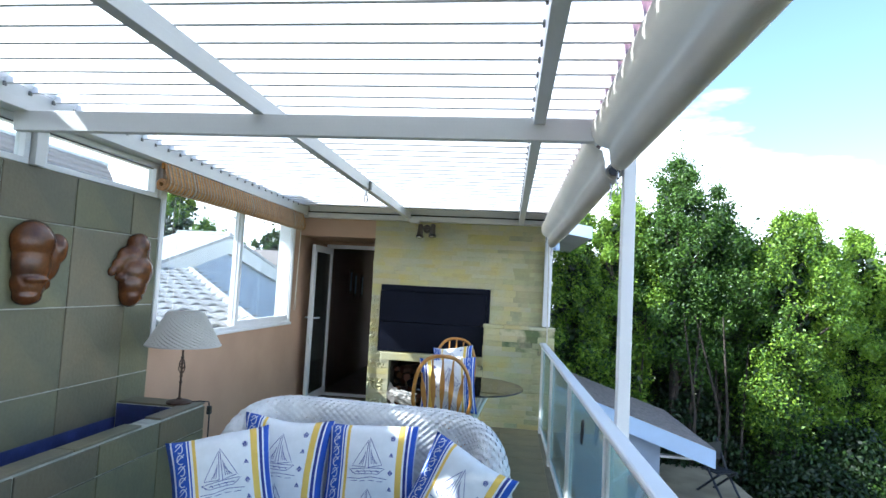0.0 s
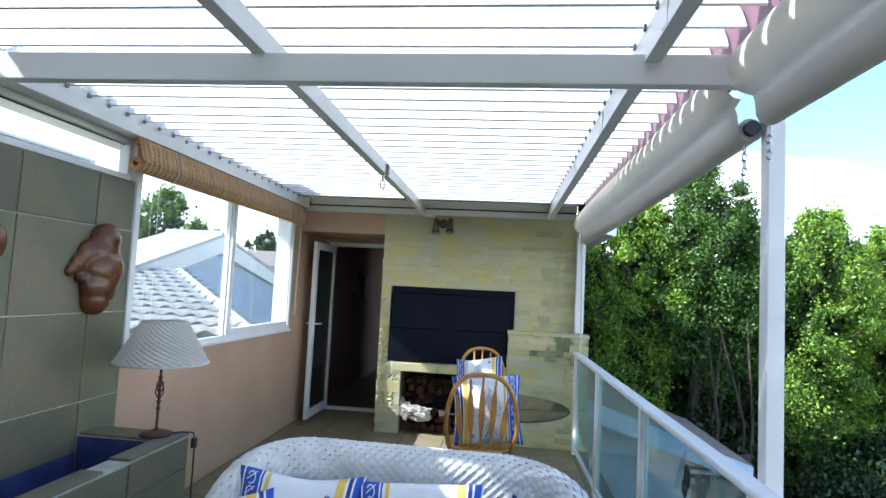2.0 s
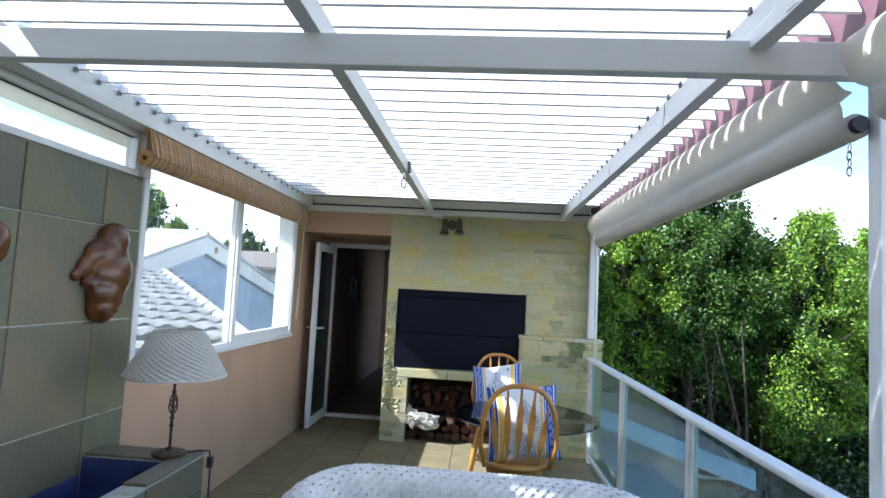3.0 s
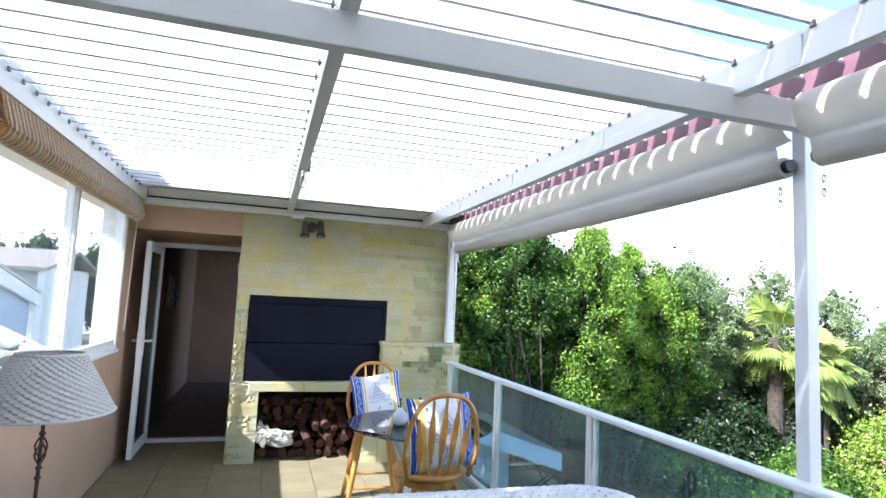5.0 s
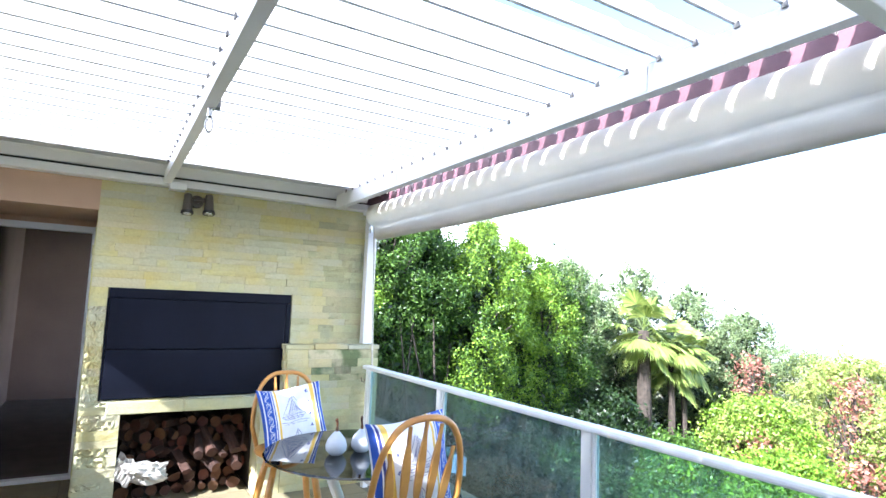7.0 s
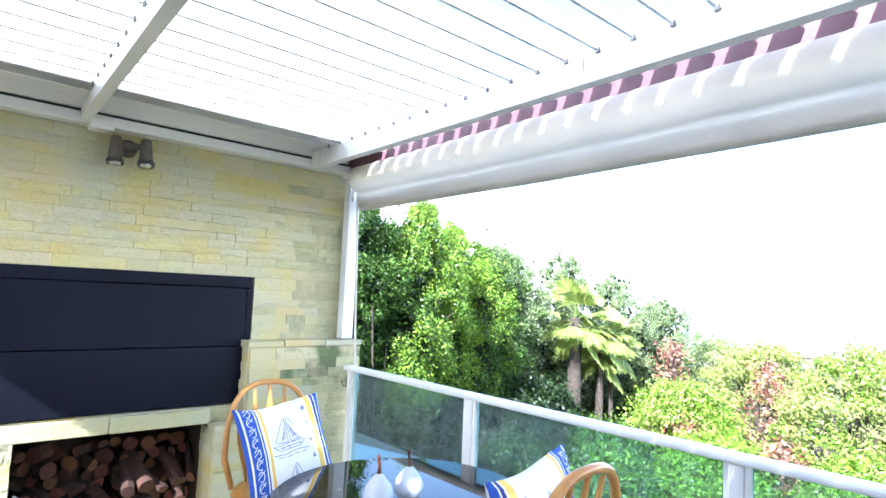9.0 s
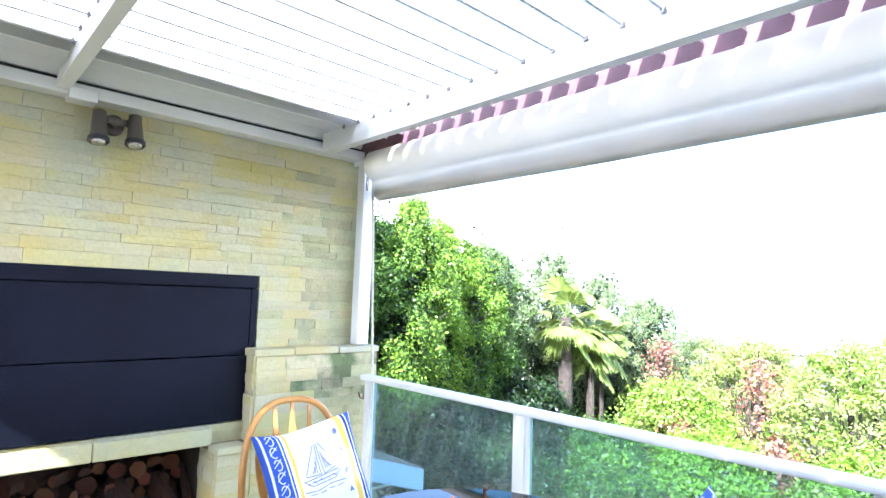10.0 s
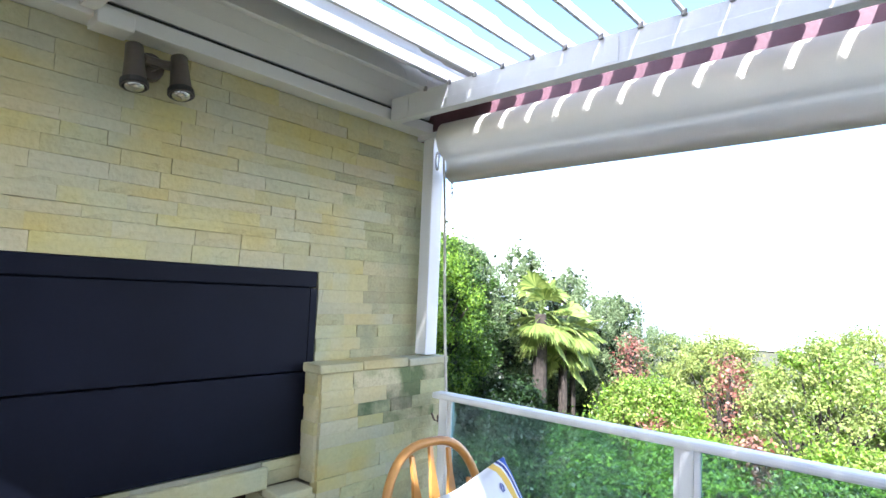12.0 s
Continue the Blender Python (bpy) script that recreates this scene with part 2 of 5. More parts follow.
# ---- building helpers ----
def link_mesh(name, bm, mat, parent=None, label="", smooth=False):
    me = bpy.data.meshes.new(name)
    bm.to_mesh(me)
    bm.free()
    me.materials.append(M[mat])
    if smooth:
        for p in me.polygons:
            p.use_smooth = True
    ob = new(name, me)
    if parent is not None:
        ob.parent = parent
    if label:
        ob["label"] = label
    return ob


def part(name, bm, mat, parent, label="", smooth=False):
    return link_mesh(name, bm, mat, parent, label, smooth)


def thing(name, label, category, at=(0, 0, 0), rz=0.0, group="", kind=""):
    e = new(name)
    e.empty_display_size = 0.1
    e.matrix_basis = pose(*at, 0, 0, rz)
    return tagged(e, label, category, group, kind)


def add_box(bm, x0, x1, y0, y1, z0, z1, bevel=0.0):
    r = bmesh.ops.create_cube(bm, size=1.0, matrix=Matrix.LocRotScale(((x0 + x1) / 2, (y0 + y1) / 2, (z0 + z1) / 2), None, (abs(x1 - x0), abs(y1 - y0), abs(z1 - z0))))
    if bevel:
        es = list({e for v in r["verts"] for e in v.link_edges})
        bmesh.ops.bevel(bm, geom=es, offset=bevel, segments=2, profile=0.5, affect="EDGES")
    return bm


def box(x0, x1, y0, y1, z0, z1, bevel=0.0):
    return add_box(bmesh.new(), x0, x1, y0, y1, z0, z1, bevel)


def add_tube(bm, pts, radius, sides=8, caps=True):
    """A round bar along points; radius may be one number or one for each point."""
    pts = [Vector(p) for p in pts]
    rad = radius if isinstance(radius, (list, tuple)) else [radius] * len(pts)
    rings, up = [], None
    for i, p in enumerate(pts):
        d = (pts[min(i + 1, len(pts) - 1)] - pts[max(i - 1, 0)]).normalized()
        if up is None:
            up = Vector((0, 0, 1)) if abs(d.z) < 0.9 else Vector((1, 0, 0))
        a = d.cross(up).normalized()
        up = a.cross(d).normalized()
        rings.append([bm.verts.new(p + rad[i] * (math.cos(k * math.tau / sides) * a + math.sin(k * math.tau / sides) * up)) for k in range(sides)])
    for r, s in zip(rings, rings[1:]):
        for k in range(sides):
            bm.faces.new((r[k], r[(k + 1) % sides], s[(k + 1) % sides], s[k]))
    if caps:
        bm.faces.new(rings[0][::-1])
        bm.faces.new(rings[-1])
    return bm


def tube(pts, radius, sides=8):
    return add_tube(bmesh.new(), pts, radius, sides)


def lathe(profile, sides=24, bm=None, centre=(0, 0)):
    """A turned body from (radius, height) pairs."""
    bm = bm or bmesh.new()
    rings = [[bm.verts.new((centre[0] + r * math.cos(k * math.tau / sides), centre[1] + r * math.sin(k * math.tau / sides), z)) for k in range(sides)] for r, z in profile]
    for r, s in zip(rings, rings[1:]):
        for k in range(sides):
            bm.faces.new((r[k], r[(k + 1) % sides], s[(k + 1) % sides], s[k]))
    bm.faces.new(rings[0][::-1])
    bm.faces.new(rings[-1])
    return bm


def prism(profile, axis, a, b):
    """A profile swept along an axis. axis 'x': profile in (y, z); 'y': (x, z); 'z': (x, y)."""
    bm = bmesh.new()
    put = {"x": lambda s, p: (s, p[0], p[1]), "y": lambda s, p: (p[0], s, p[1]), "z": lambda s, p: (p[0], p[1], s)}[axis]
    f, g = [bm.verts.new(put(a, p)) for p in profile], [bm.verts.new(put(b, p)) for p in profile]
    n = len(profile)
    for k in range(n):
        bm.faces.new((f[k], f[(k + 1) % n], g[(k + 1) % n], g[k]))
    bm.faces.new(f[::-1])
    bm.faces.new(g)
    bmesh.ops.recalc_face_normals(bm, faces=bm.faces)
    return bm


def setting(name, bm, mat, label, category="", parent=None):
    ob = link_mesh(name, bm, mat, parent)
    return tagged(ob, label, category or name.split("_")[0], "", "structure")


# ---- the terrace: floor, walls, openings ----
XW, YS = -2.66, 7.25            # inner faces of the window wall and of the stone wall
floor = setting("floor", box(-2.9, 0.72, -3.0, 8.2, -0.30, -0.012), "floor_grout", "olive tan square tiled terrace floor", "floor")

# window wall: tiled part, low plaster part under the window, plaster column by the door
wall_west = setting("wall_west", box(XW - 0.18, XW, 4.20, 7.02, -0.3, 1.10), "plaster", "pinkish beige plastered wall below the window", "wall")
setting("wall_west_end", box(XW - 0.18, XW, 7.02, 9.6, -0.3, 2.75), "plaster", "pinkish beige plastered wall beside the door", "wall")
wall_tiled = setting("wall_tiled", box(XW - 0.16, XW + 0.022, -3.0, 4.22, -0.3, 2.212), "slate_grout", "wall faced with large grey green slate tiles", "wall")
setting("wall_south", box(-2.9, 0.72, -3.2, -3.0, -0.3, 2.75), "plaster", "plain plastered wall closing the terrace", "wall")

# stone wall round the barbecue: core pieces leave the firebox niche and hood open
wall_stone = thing("wall_stone", "pale yellow green stacked stone cladding wall around a barbecue", "wall", kind="structure")
SX0, SX1, ST = -1.65, 0.60, 2.47
HX0, HX1, HZ0, HZ1 = -1.53, -0.135, 0.80, 1.65      # hood
NX0, NX1, NZ1 = -1.38, -0.37, 0.695                 # log niche
for x0, x1, z0, z1 in ((SX0, HX0, 0, ST), (HX0, HX1, HZ1, ST), (HX1, SX1, 0, ST), (HX0, NX0, 0, HZ0), (NX1, HX1, 0, HZ0), (NX0, NX1, NZ1, HZ0)):
    part("core", box(x0, x1, YS + 0.02, YS + 0.95, z0, z1), "grout", wall_stone)
part("niche_back", box(NX0, NX1, YS + 0.62, YS + 0.66, 0, NZ1), "niche_dark", wall_stone)
for a, b in ((NX0 + 0.001, NX0 + 0.006), (NX1 - 0.006, NX1 - 0.001)):
    part("niche_lining", box(a, b, YS + 0.10, YS + 0.62, 0, NZ1), "niche_dark", wall_stone)
BX0, BX1, BY, BZ = -0.178, 0.665, 7.11, 1.225          # lower block standing forward
part("core", box(BX0 + 0.02, BX1 - 0.02, BY + 0.02, YS + 0.02, 0, BZ - 0.04), "grout", wall_stone)
part("core", box(NX1 + 0.01, BX0 + 0.02, BY + 0.02, YS + 0.02, 0, 0.68), "grout", wall_stone)

# doorway recess and the hall behind
setting("lintel", box(XW, SX0, YS, 8.2, 2.235, 2.75), "plaster", "pinkish beige plastered lintel over the door recess", "lintel")
setting("wall_door", box(XW, SX0 + 0.4, 8.2, 8.35, 2.19, 2.75), "plaster", "plaster above the terrace door", "wall")
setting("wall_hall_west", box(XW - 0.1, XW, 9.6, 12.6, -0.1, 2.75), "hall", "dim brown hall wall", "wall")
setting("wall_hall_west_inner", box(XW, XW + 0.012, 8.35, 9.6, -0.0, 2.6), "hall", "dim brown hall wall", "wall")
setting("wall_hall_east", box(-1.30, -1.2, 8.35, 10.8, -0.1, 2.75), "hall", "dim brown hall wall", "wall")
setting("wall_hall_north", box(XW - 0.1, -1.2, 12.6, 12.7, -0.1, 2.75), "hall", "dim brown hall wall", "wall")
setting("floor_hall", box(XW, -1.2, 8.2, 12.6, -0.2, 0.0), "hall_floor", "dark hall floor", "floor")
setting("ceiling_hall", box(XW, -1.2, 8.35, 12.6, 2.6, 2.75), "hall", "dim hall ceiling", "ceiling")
setting("wall_north_fill", box(-1.25, SX1, YS + 0.95, 9.0, -0.3, 2.75), "render_white", "white rendered house wall", "wall")
setting("roof_slab", box(XW - 0.2, SX1, YS + 0.02, 12.8, 2.75, 2.95), "render_white", "flat roof slab over the house", "roof")
# house mass and roof edge out of view, added to shade the lower trees
setting("house_body", box(-1.2, SX1 - 0.02, 12.9, 19.0, -3.3, 2.95), "render_white", "unseen house volume behind the terrace, added to shade the trees", "house")
setting("house_roof", box(-1.2, SX1 - 0.01, 9.0, 12.88, 2.955, 2.99), "render_white", "flat roof edge of the house", "roof")

# door frame, leaf swung out at a right angle
door_1 = thing("door_1", "white framed glazed door standing open", "door", kind="structure")
for x0, x1, z0, z1 in ((-2.60, -2.545, 0, 2.19), (-1.70, -1.645, 0, 2.19), (-2.545, -1.70, 2.135, 2.19)):
    part("door_frame", box(x0, x1, 8.17, 8.25, z0, z1, 0.004), "white_upvc", door_1)
part("threshold", box(-2.545, -1.66, 8.16, 8.24, 0.0, 0.035, 0.004), "white_upvc", door_1)
leaf_x0, leaf_x1 = -2.54, -2.495
for y0, y1, z0, z1 in ((7.39, 7.475, 0.03, 2.13), (8.09, 8.165, 0.03, 2.13), (7.475, 8.09, 0.03, 0.13), (7.475, 8.09, 2.04, 2.13)):
    part("leaf_frame", box(leaf_x0, leaf_x1, y0, y1, z0, z1, 0.004), "white_upvc", door_1)
pane = part("pane", box(leaf_x0 + 0.018, leaf_x1 - 0.018, 7.475, 8.09, 0.13, 2.04), "door_glass", door_1, "dark tinted glass pane")
for sx in (-1, 1):
    x = leaf_x1 if sx > 0 else leaf_x0
    hb = box(min(x, x + sx * 0.01), max(x, x + sx * 0.01), 7.415, 7.45, 1.0, 1.24, 0.003)
    add_tube(hb, [(x, 7.432, 1.15), (x + sx * 0.05, 7.432, 1.15), (x + sx * 0.055, 7.45, 1.15), (x + sx * 0.055, 7.56, 1.147)], 0.010)
    part("door_handle", hb, "white_upvc", door_1, "white lever handle on a long plate")

# side window with two lights and the narrow top lights over the tiled wall
def window(name, y0, y1, z0, z1, mullions, label, face=0.05, depth=0.07):
    w = thing(name, label, "window", kind="structure")
    xf = XW + 0.03
    part("window_frame", box(xf - depth, xf, y0, y1, z0, z0 + face, 0.004), "white_upvc", w)
    part("window_frame", box(xf - depth, xf, y0, y1, z1 - face, z1, 0.004), "white_upvc", w)
    edges = [y0 - face / 2, *mullions, y1 + face / 2]
    for y in (y0 + face / 2, y1 - face / 2):
        part("window_frame", box(xf - depth, xf, y - face / 2, y + face / 2, z0 + face, z1 - face, 0.004), "white_upvc", w)
    for y in mullions:
        part("mullion", box(xf - depth - 0.004, xf + 0.004, y - 0.03, y + 0.03, z0 + face, z1 - face, 0.004), "white_upvc", w)
    for a, b in zip(edges, edges[1:]):
        p = part("pane", box(xf - 0.045, xf - 0.038, a + 0.028, b - 0.028, z0 + face - 0.005, z1 - face + 0.005), "pane", w)
        p.visible_shadow = False
        for g0, g1, h0, h1 in ((a + 0.026, a + 0.034, z0 + face, z1 - face), (b - 0.034, b - 0.026, z0 + face, z1 - face), (a + 0.034, b - 0.034, z0 + face - 0.002, z0 + face + 0.006), (a + 0.034, b - 0.034, z1 - face - 0.006, z1 - face + 0.002)):
            part("gasket", box(xf - 0.036, xf - 0.030, g0, g1, h0, h1), "dark", w)
    return w


w1 = window("window_1", 4.24, 7.0, 1.10, 2.47, (5.585,), "white framed side window with two lights")
part("window_sill", box(XW - 0.03, XW + 0.05, 4.24, 7.01, 1.085, 1.115, 0.006), "white_upvc", w1)
for y in (5.52, 6.92):
    part("sash_rail", box(XW - 0.005, XW + 0.025, y - 0.012, y + 0.012, 1.15, 2.42, 0.003), "white_upvc", w1)
part("sash_rail", box(XW - 0.005, XW + 0.025, 5.62, 6.92, 1.15, 1.20, 0.003), "white_upvc", w1)
setting("trim", box(XW - 0.182, XW - 0.045, 7.002, 7.016, 1.11, 2.47), "white_upvc", "white reveal board beside the side window", "trim")
for i, (a, b) in enumerate(((3.09, 4.17), (1.92, 3.0), (0.75, 1.83), (-0.42, 0.66), (-1.6, -0.51), (-2.9, -1.69))):
    window(f"window_{i + 2}", a, b, 2.222, 2.48, (), "narrow white framed top light over the tiled wall", 0.035)
for y in (4.205, 3.045, 1.875, 0.705, -0.465, -1.645):
    setting("trim", box(XW - 0.05, XW + 0.06, y - 0.035, y + 0.035, 2.222, 2.48, 0.004), "white_alu", "white upright between top lights", "trim")

# ---- the louvred roof ----
roof = thing("louvre_roof", "white aluminium pergola roof of tilted louvre blades", "pergola", kind="structure")
part("side_beam", box(-2.68, -2.52, -3.0, 7.10, 2.482, 2.60, 0.004), "white_alu", roof)
part("purlin", box(-1.235, -1.185, -3.0, 7.12, 2.485, 2.575, 0.003), "white_alu", roof)
part("purlin", box(0.185, 0.235, -3.0, 7.12, 2.455, 2.575, 0.003), "white_alu", roof)
for y in (2.845, -1.2):
    part("cross_beam", box(-2.60, 0.56, y, y + 0.05, 2.375, 2.484, 0.004), "white_alu", roof)
part("outer_fascia", box(0.53, 0.555, -3.0, 7.25, 2.44, 2.72), "maroon", roof, "maroon painted outer fascia board")
part("outer_channel", box(0.50, 0.528, -3.0, 7.25, 2.44, 2.475), "white_alu", roof)
part("wall_channel", box(-2.66, 0.52, 7.13, 7.248, 2.468, 2.528, 0.004), "white_alu", roof)
part("side_flashing", prism([(-3.0, 2.601), (7.10, 2.601)] + [p for i in range(62) for p in ((6.86 - 0.155 * i + 0.055, 2.612), (6.86 - 0.155 * i + 0.02, 2.648), (6.86 - 0.155 * i - 0.035, 2.606))] + [(-3.0, 2.606)], "x", -2.60, -2.521), "white_alu", roof, "notched white end plate behind the blades")
for x, z in ((0.185, 2.455), (-1.235, 2.485)):            # folded lower lip of each purlin
    part("purlin_lip", box(x - 0.003, x + 0.053, -3.0, 7.118, z - 0.002, z + 0.052, 0.002), "white_alu", roof)
part("seam", box(-2.523, -2.518, -3.0, 7.09, 2.484, 2.535, 0.001), "white_alu", roof)
for y in (7.02, 5.9, 4.8, 3.7, 2.6, 1.5):
    part("splice_plate", box(0.180, 0.184, y - 0.03, y + 0.03, 2.462, 2.56, 0.001), "white_alu", roof)
part("gap_seal", box(-2.66, 0.50, 7.15, 7.2, 2.53, 2.545), "dark", roof)
part("flashing", prism([(7.19, 2.548), (7.145, 2.548), (7.115, 2.612), (7.112, 2.612), (7.075, 2.668), (7.02, 2.676), (7.02, 2.690), (7.19, 2.69)], "x", -2.52, 0.50), "white_alu", roof)
# cover and upright board added above the blades to stop sun streaks on the stone
part("end_cover", box(-2.66, 0.52, 6.72, 7.25, 2.74, 2.76), "white_alu", roof)
part("sun_stop", box(-2.702, -2.684, 6.1, 7.26, 2.60, 2.92), "white_alu", roof)
part("junction_box", box(-1.19, -1.07, 7.09, 7.20, 2.44, 2.50, 0.006), "white_alu", roof)

BL, TILT_B, PITCH = 0.178, radians(57), 0.155
def blade_profile(BL=BL):
    """Shallow S blade with a hooked lower lip, tilted open."""
    raw, n = [], 6
    for i in range(n + 1):
        s = i / n
        raw.append((s * BL, 0.006 * math.sin(math.pi * s)))
    back = [(x, z - 0.004) for x, z in raw[::-1]]
    lip = [(0.0, -0.010), (0.005, -0.011)]
    pr = raw + back[:-1] + [(0.006, -0.004)] + lip[::-1]
    c, s = math.cos(TILT_B), math.sin(TILT_B)
    return [(x * c - z * s, x * s + z * c) for x, z in pr]


SPANS = ((-2.515, -1.2105, BL), (-1.2095, 0.06, BL), (0.061, 0.2095, 0.144), (0.2105, 0.515, 0.128))      # made narrower near the outer edge so sun strips fall on the canvas
blade_meshes = []
for a, b, depth in SPANS:
    ob = part("louvre_blade", prism(blade_profile(depth), "x", a, b), "white_alu", roof)
    blade_meshes.append(ob)
    ob.location = (0, 6.872, 2.58)
cap_bm = box(-0.005, 0.005, -0.011, 0.010, -0.022, 0.002, 0.003)
cap0 = part("pivot_cap", cap_bm, "cap_grey", roof)
cap0.location = (0.180, 6.872, 2.585)
for k in range(1, 63):
    y = 6.872 - PITCH * k
    for src in blade_meshes:
        o = new("louvre_blade", src.data)
        o.parent, o.location = roof, (0, y, 2.58)
    if y > 1.0:
        for x in (0.180, -1.245, -2.51):
            o = new("pivot_cap", cap0.data)
            o.parent, o.location = roof, (x, y, 2.585)

# house eave out of view, added to shade the head of the window
setting("eave", box(-3.45, XW - 0.1, -3.0, 12.8, 2.64, 2.72), "render_white", "white eave over the side window, out of view", "eave")

# ---- balustrade and posts ----
rail = thing("balustrade", "white aluminium balustrade with teal tinted glass panes", "balustrade", kind="structure")
RX = 0.575
rail.matrix_basis = Matrix.Translation((RX, 4.3, 0)) @ pose(0, 0, 0, 0, 0, 0.92) @ Matrix.Translation((-RX, -4.3, 0))       # the rail runs slightly askew
rb = box(RX - 0.045, RX + 0.035, -3.0, 7.03, 1.014, 1.048, 0.012)
part("handrail", rb, "white_alu", rail)
posts_y = [6.965, 5.735, 4.33, 2.92, 1.51, 0.10, -1.31, -2.72]
for y in posts_y:
    part("post", box(RX - 0.025, RX + 0.025, y - 0.027, y + 0.027, 0.0, 1.016, 0.004), "white_alu", rail)
for a, b in zip(posts_y, posts_y[1:]):
    for y in (a - 0.038, b + 0.038):
        part("glazing_bead", box(RX - 0.014, RX + 0.014, y - 0.011, y + 0.011, 0.05, 1.014, 0.002), "white_alu", rail)
    part("bottom_rail", box(RX - 0.018, RX + 0.018, b + 0.028, a - 0.028, 0.05, 0.085, 0.003), "white_alu", rail)
    part("glass_pane", box(RX - 0.004, RX + 0.004, b + 0.05, a - 0.05, 0.085, 1.014), "rail_glass", rail, "teal tinted glass pane")


def roof_post(y0, y1, z0, x0=0.615, x1=0.675):
    p = setting("post", box(x0, x1, y0, y1, z0, 2.46, 0.005), "white_alu", "white painted roof post beside the balustrade", "post")
    return p


roof_post(2.935, 2.995, -3.2, 0.628, 0.688)
roof_post(-1.3, -1.21, -3.2)
setting("post_far", box(0.515, 0.606, 7.115, 7.195, BZ + 0.005, 2.45, 0.005), "white_alu", "white post standing on the stone ledge", "post")


# ---- barbecue front, logs, spotlights ----
hood = thing("barbecue_hood", "black steel barbecue hood with closed sliding doors", "barbecue")
part("back_box", box(HX0 + 0.01, HX1 - 0.01, YS + 0.03, YS + 0.5, HZ0 + 0.01, HZ1 - 0.01), "hood", hood)
part("top_strip", box(HX0 + 0.004, HX1 - 0.004, YS - 0.018, YS + 0.03, HZ1 - 0.075, HZ1 - 0.002, 0.003), "hood", hood)
part("upper_door", box(HX0 + 0.012, HX1 - 0.045, YS - 0.028, YS + 0.03, 1.185, HZ1 - 0.08, 0.004), "hood", hood)
part("lower_door", box(HX0 + 0.012, HX1 - 0.045, YS - 0.034, YS + 0.03, HZ0 + 0.01, 1.178, 0.004), "hood", hood)
for x in (HX0 - 0.006, HX1 - 0.04):
    part("side_channel", box(x, x + 0.014 if x < -1 else x + 0.038, YS - 0.024, YS + 0.03, HZ0, HZ1 - 0.08, 0.003), "hood", hood)
part("door_stop", box(HX1 - 0.05, HX1 - 0.025, YS - 0.05, YS - 0.02, HZ0 + 0.01, HZ0 + 0.05, 0.003), "hood", hood)

rnd = random.Random(4)


def log_meshes():
    """A few split and round logs, bark and cut face as separate meshes."""
    res = []
    for n in range(6):
        sides, r = rnd.choice((7, 8, 9)), 1.0
        ring = [(math.cos(k * math.tau / sides) * rnd.uniform(0.85, 1.1), math.sin(k * math.tau / sides) * rnd.uniform(0.85, 1.1)) for k in range(sides)]
        if n > 3:
            ring = [(x, max(z, -0.25)) for x, z in ring]
        bark, face = bmesh.new(), bmesh.new()
        a = [bark.verts.new((x, 0.0, z)) for x, z in ring]
        b = [bark.verts.new((x * rnd.uniform(0.9, 1.1), 0.36, z)) for x, z in ring]
        for k in range(sides):
            bark.faces.new((a[k], b[k], b[(k + 1) % sides], a[(k + 1) % sides]))
        c = face.verts.new((0, -0.002, 0))
        f = [face.verts.new((x, 0.0, z)) for x, z in ring]
        for k in range(sides):
            face.faces.new((c, f[(k + 1) % sides], f[k]))
        res.append((bark, face))
    return res


log_group = "firewood logs stacked in the niche"
LOGS = []
for bark, face in log_meshes():
    lm = []
    for bmx, mt in ((bark, "log_bark"), (face, "log_end")):
        bmesh.ops.recalc_face_normals(bmx, faces=bmx.faces)
        me = bpy.data.meshes.new("log")
        bmx.to_mesh(me)
        bmx.free()
        me.materials.append(M[mt])
        lm.append(me)
    LOGS.append(lm)


def firewood(x, y, z, r, rz=0.0, rx=0.0):
    bark, face = rnd.choice(LOGS)
    ob = tagged(new("firewood_log", bark), "rough split firewood log with a cut reddish end", "log", log_group)
    ob.matrix_basis = pose(x, y, z, rx, rnd.uniform(0, 360), 0) if not rz else pose(x, y, z, rx, 0, rz) @ pose(0, 0, 0, 0, rnd.uniform(0, 360), 0)
    ob.scale = (r, 1.0, r)
    e = new("cut_end", face)
    e.parent = ob


row, z = 0, 0.05
while z < 0.62:
    x = NX0 + 0.06 + (0.035 if row % 2 else 0)
    while x < NX1 - 0.05:
        r = rnd.uniform(0.032, 0.056)
        set_back = min(0.16, 0.035 * row)
        turn = rnd.gauss(0, 9 if row < 2 else 24)
        firewood(x, YS + 0.13 + set_back + rnd.uniform(-0.05, 0.06), z + rnd.uniform(-0.012, 0.012), r, max(-38, min(38, turn)) or 1.0, rnd.uniform(-7, 7))
        x += r * rnd.uniform(1.9, 2.25)
    z += 0.082
    row += 1
for x, zz, r in ((-0.80, 0.33, 0.040), (-0.70, 0.345, 0.046), (-0.60, 0.32, 0.038), (-0.51, 0.335, 0.044), (-0.44, 0.36, 0.038), (-0.88, 0.22, 0.038), (-0.50, 0.22, 0.046), (-0.66, 0.22, 0.042)):
    firewood(x, YS - 0.0, zz, r, rz=rnd.uniform(-28, 28), rx=20)

# crumpled paper bag thrown on the logs
bm = bmesh.new()
bmesh.ops.create_icosphere(bm, subdivisions=4, radius=1.0)
for v in bm.verts:
    d = 0.92 + 0.34 * noise.noise(v.co * 1.6) + 0.42 * abs(noise.noise(v.co * 3.3)) + 0.16 * abs(noise.noise(v.co * 8.0))
    v.co = Vector((v.co.x * 0.17 * d, v.co.y * 0.08 * d, v.co.z * 0.075 * d))
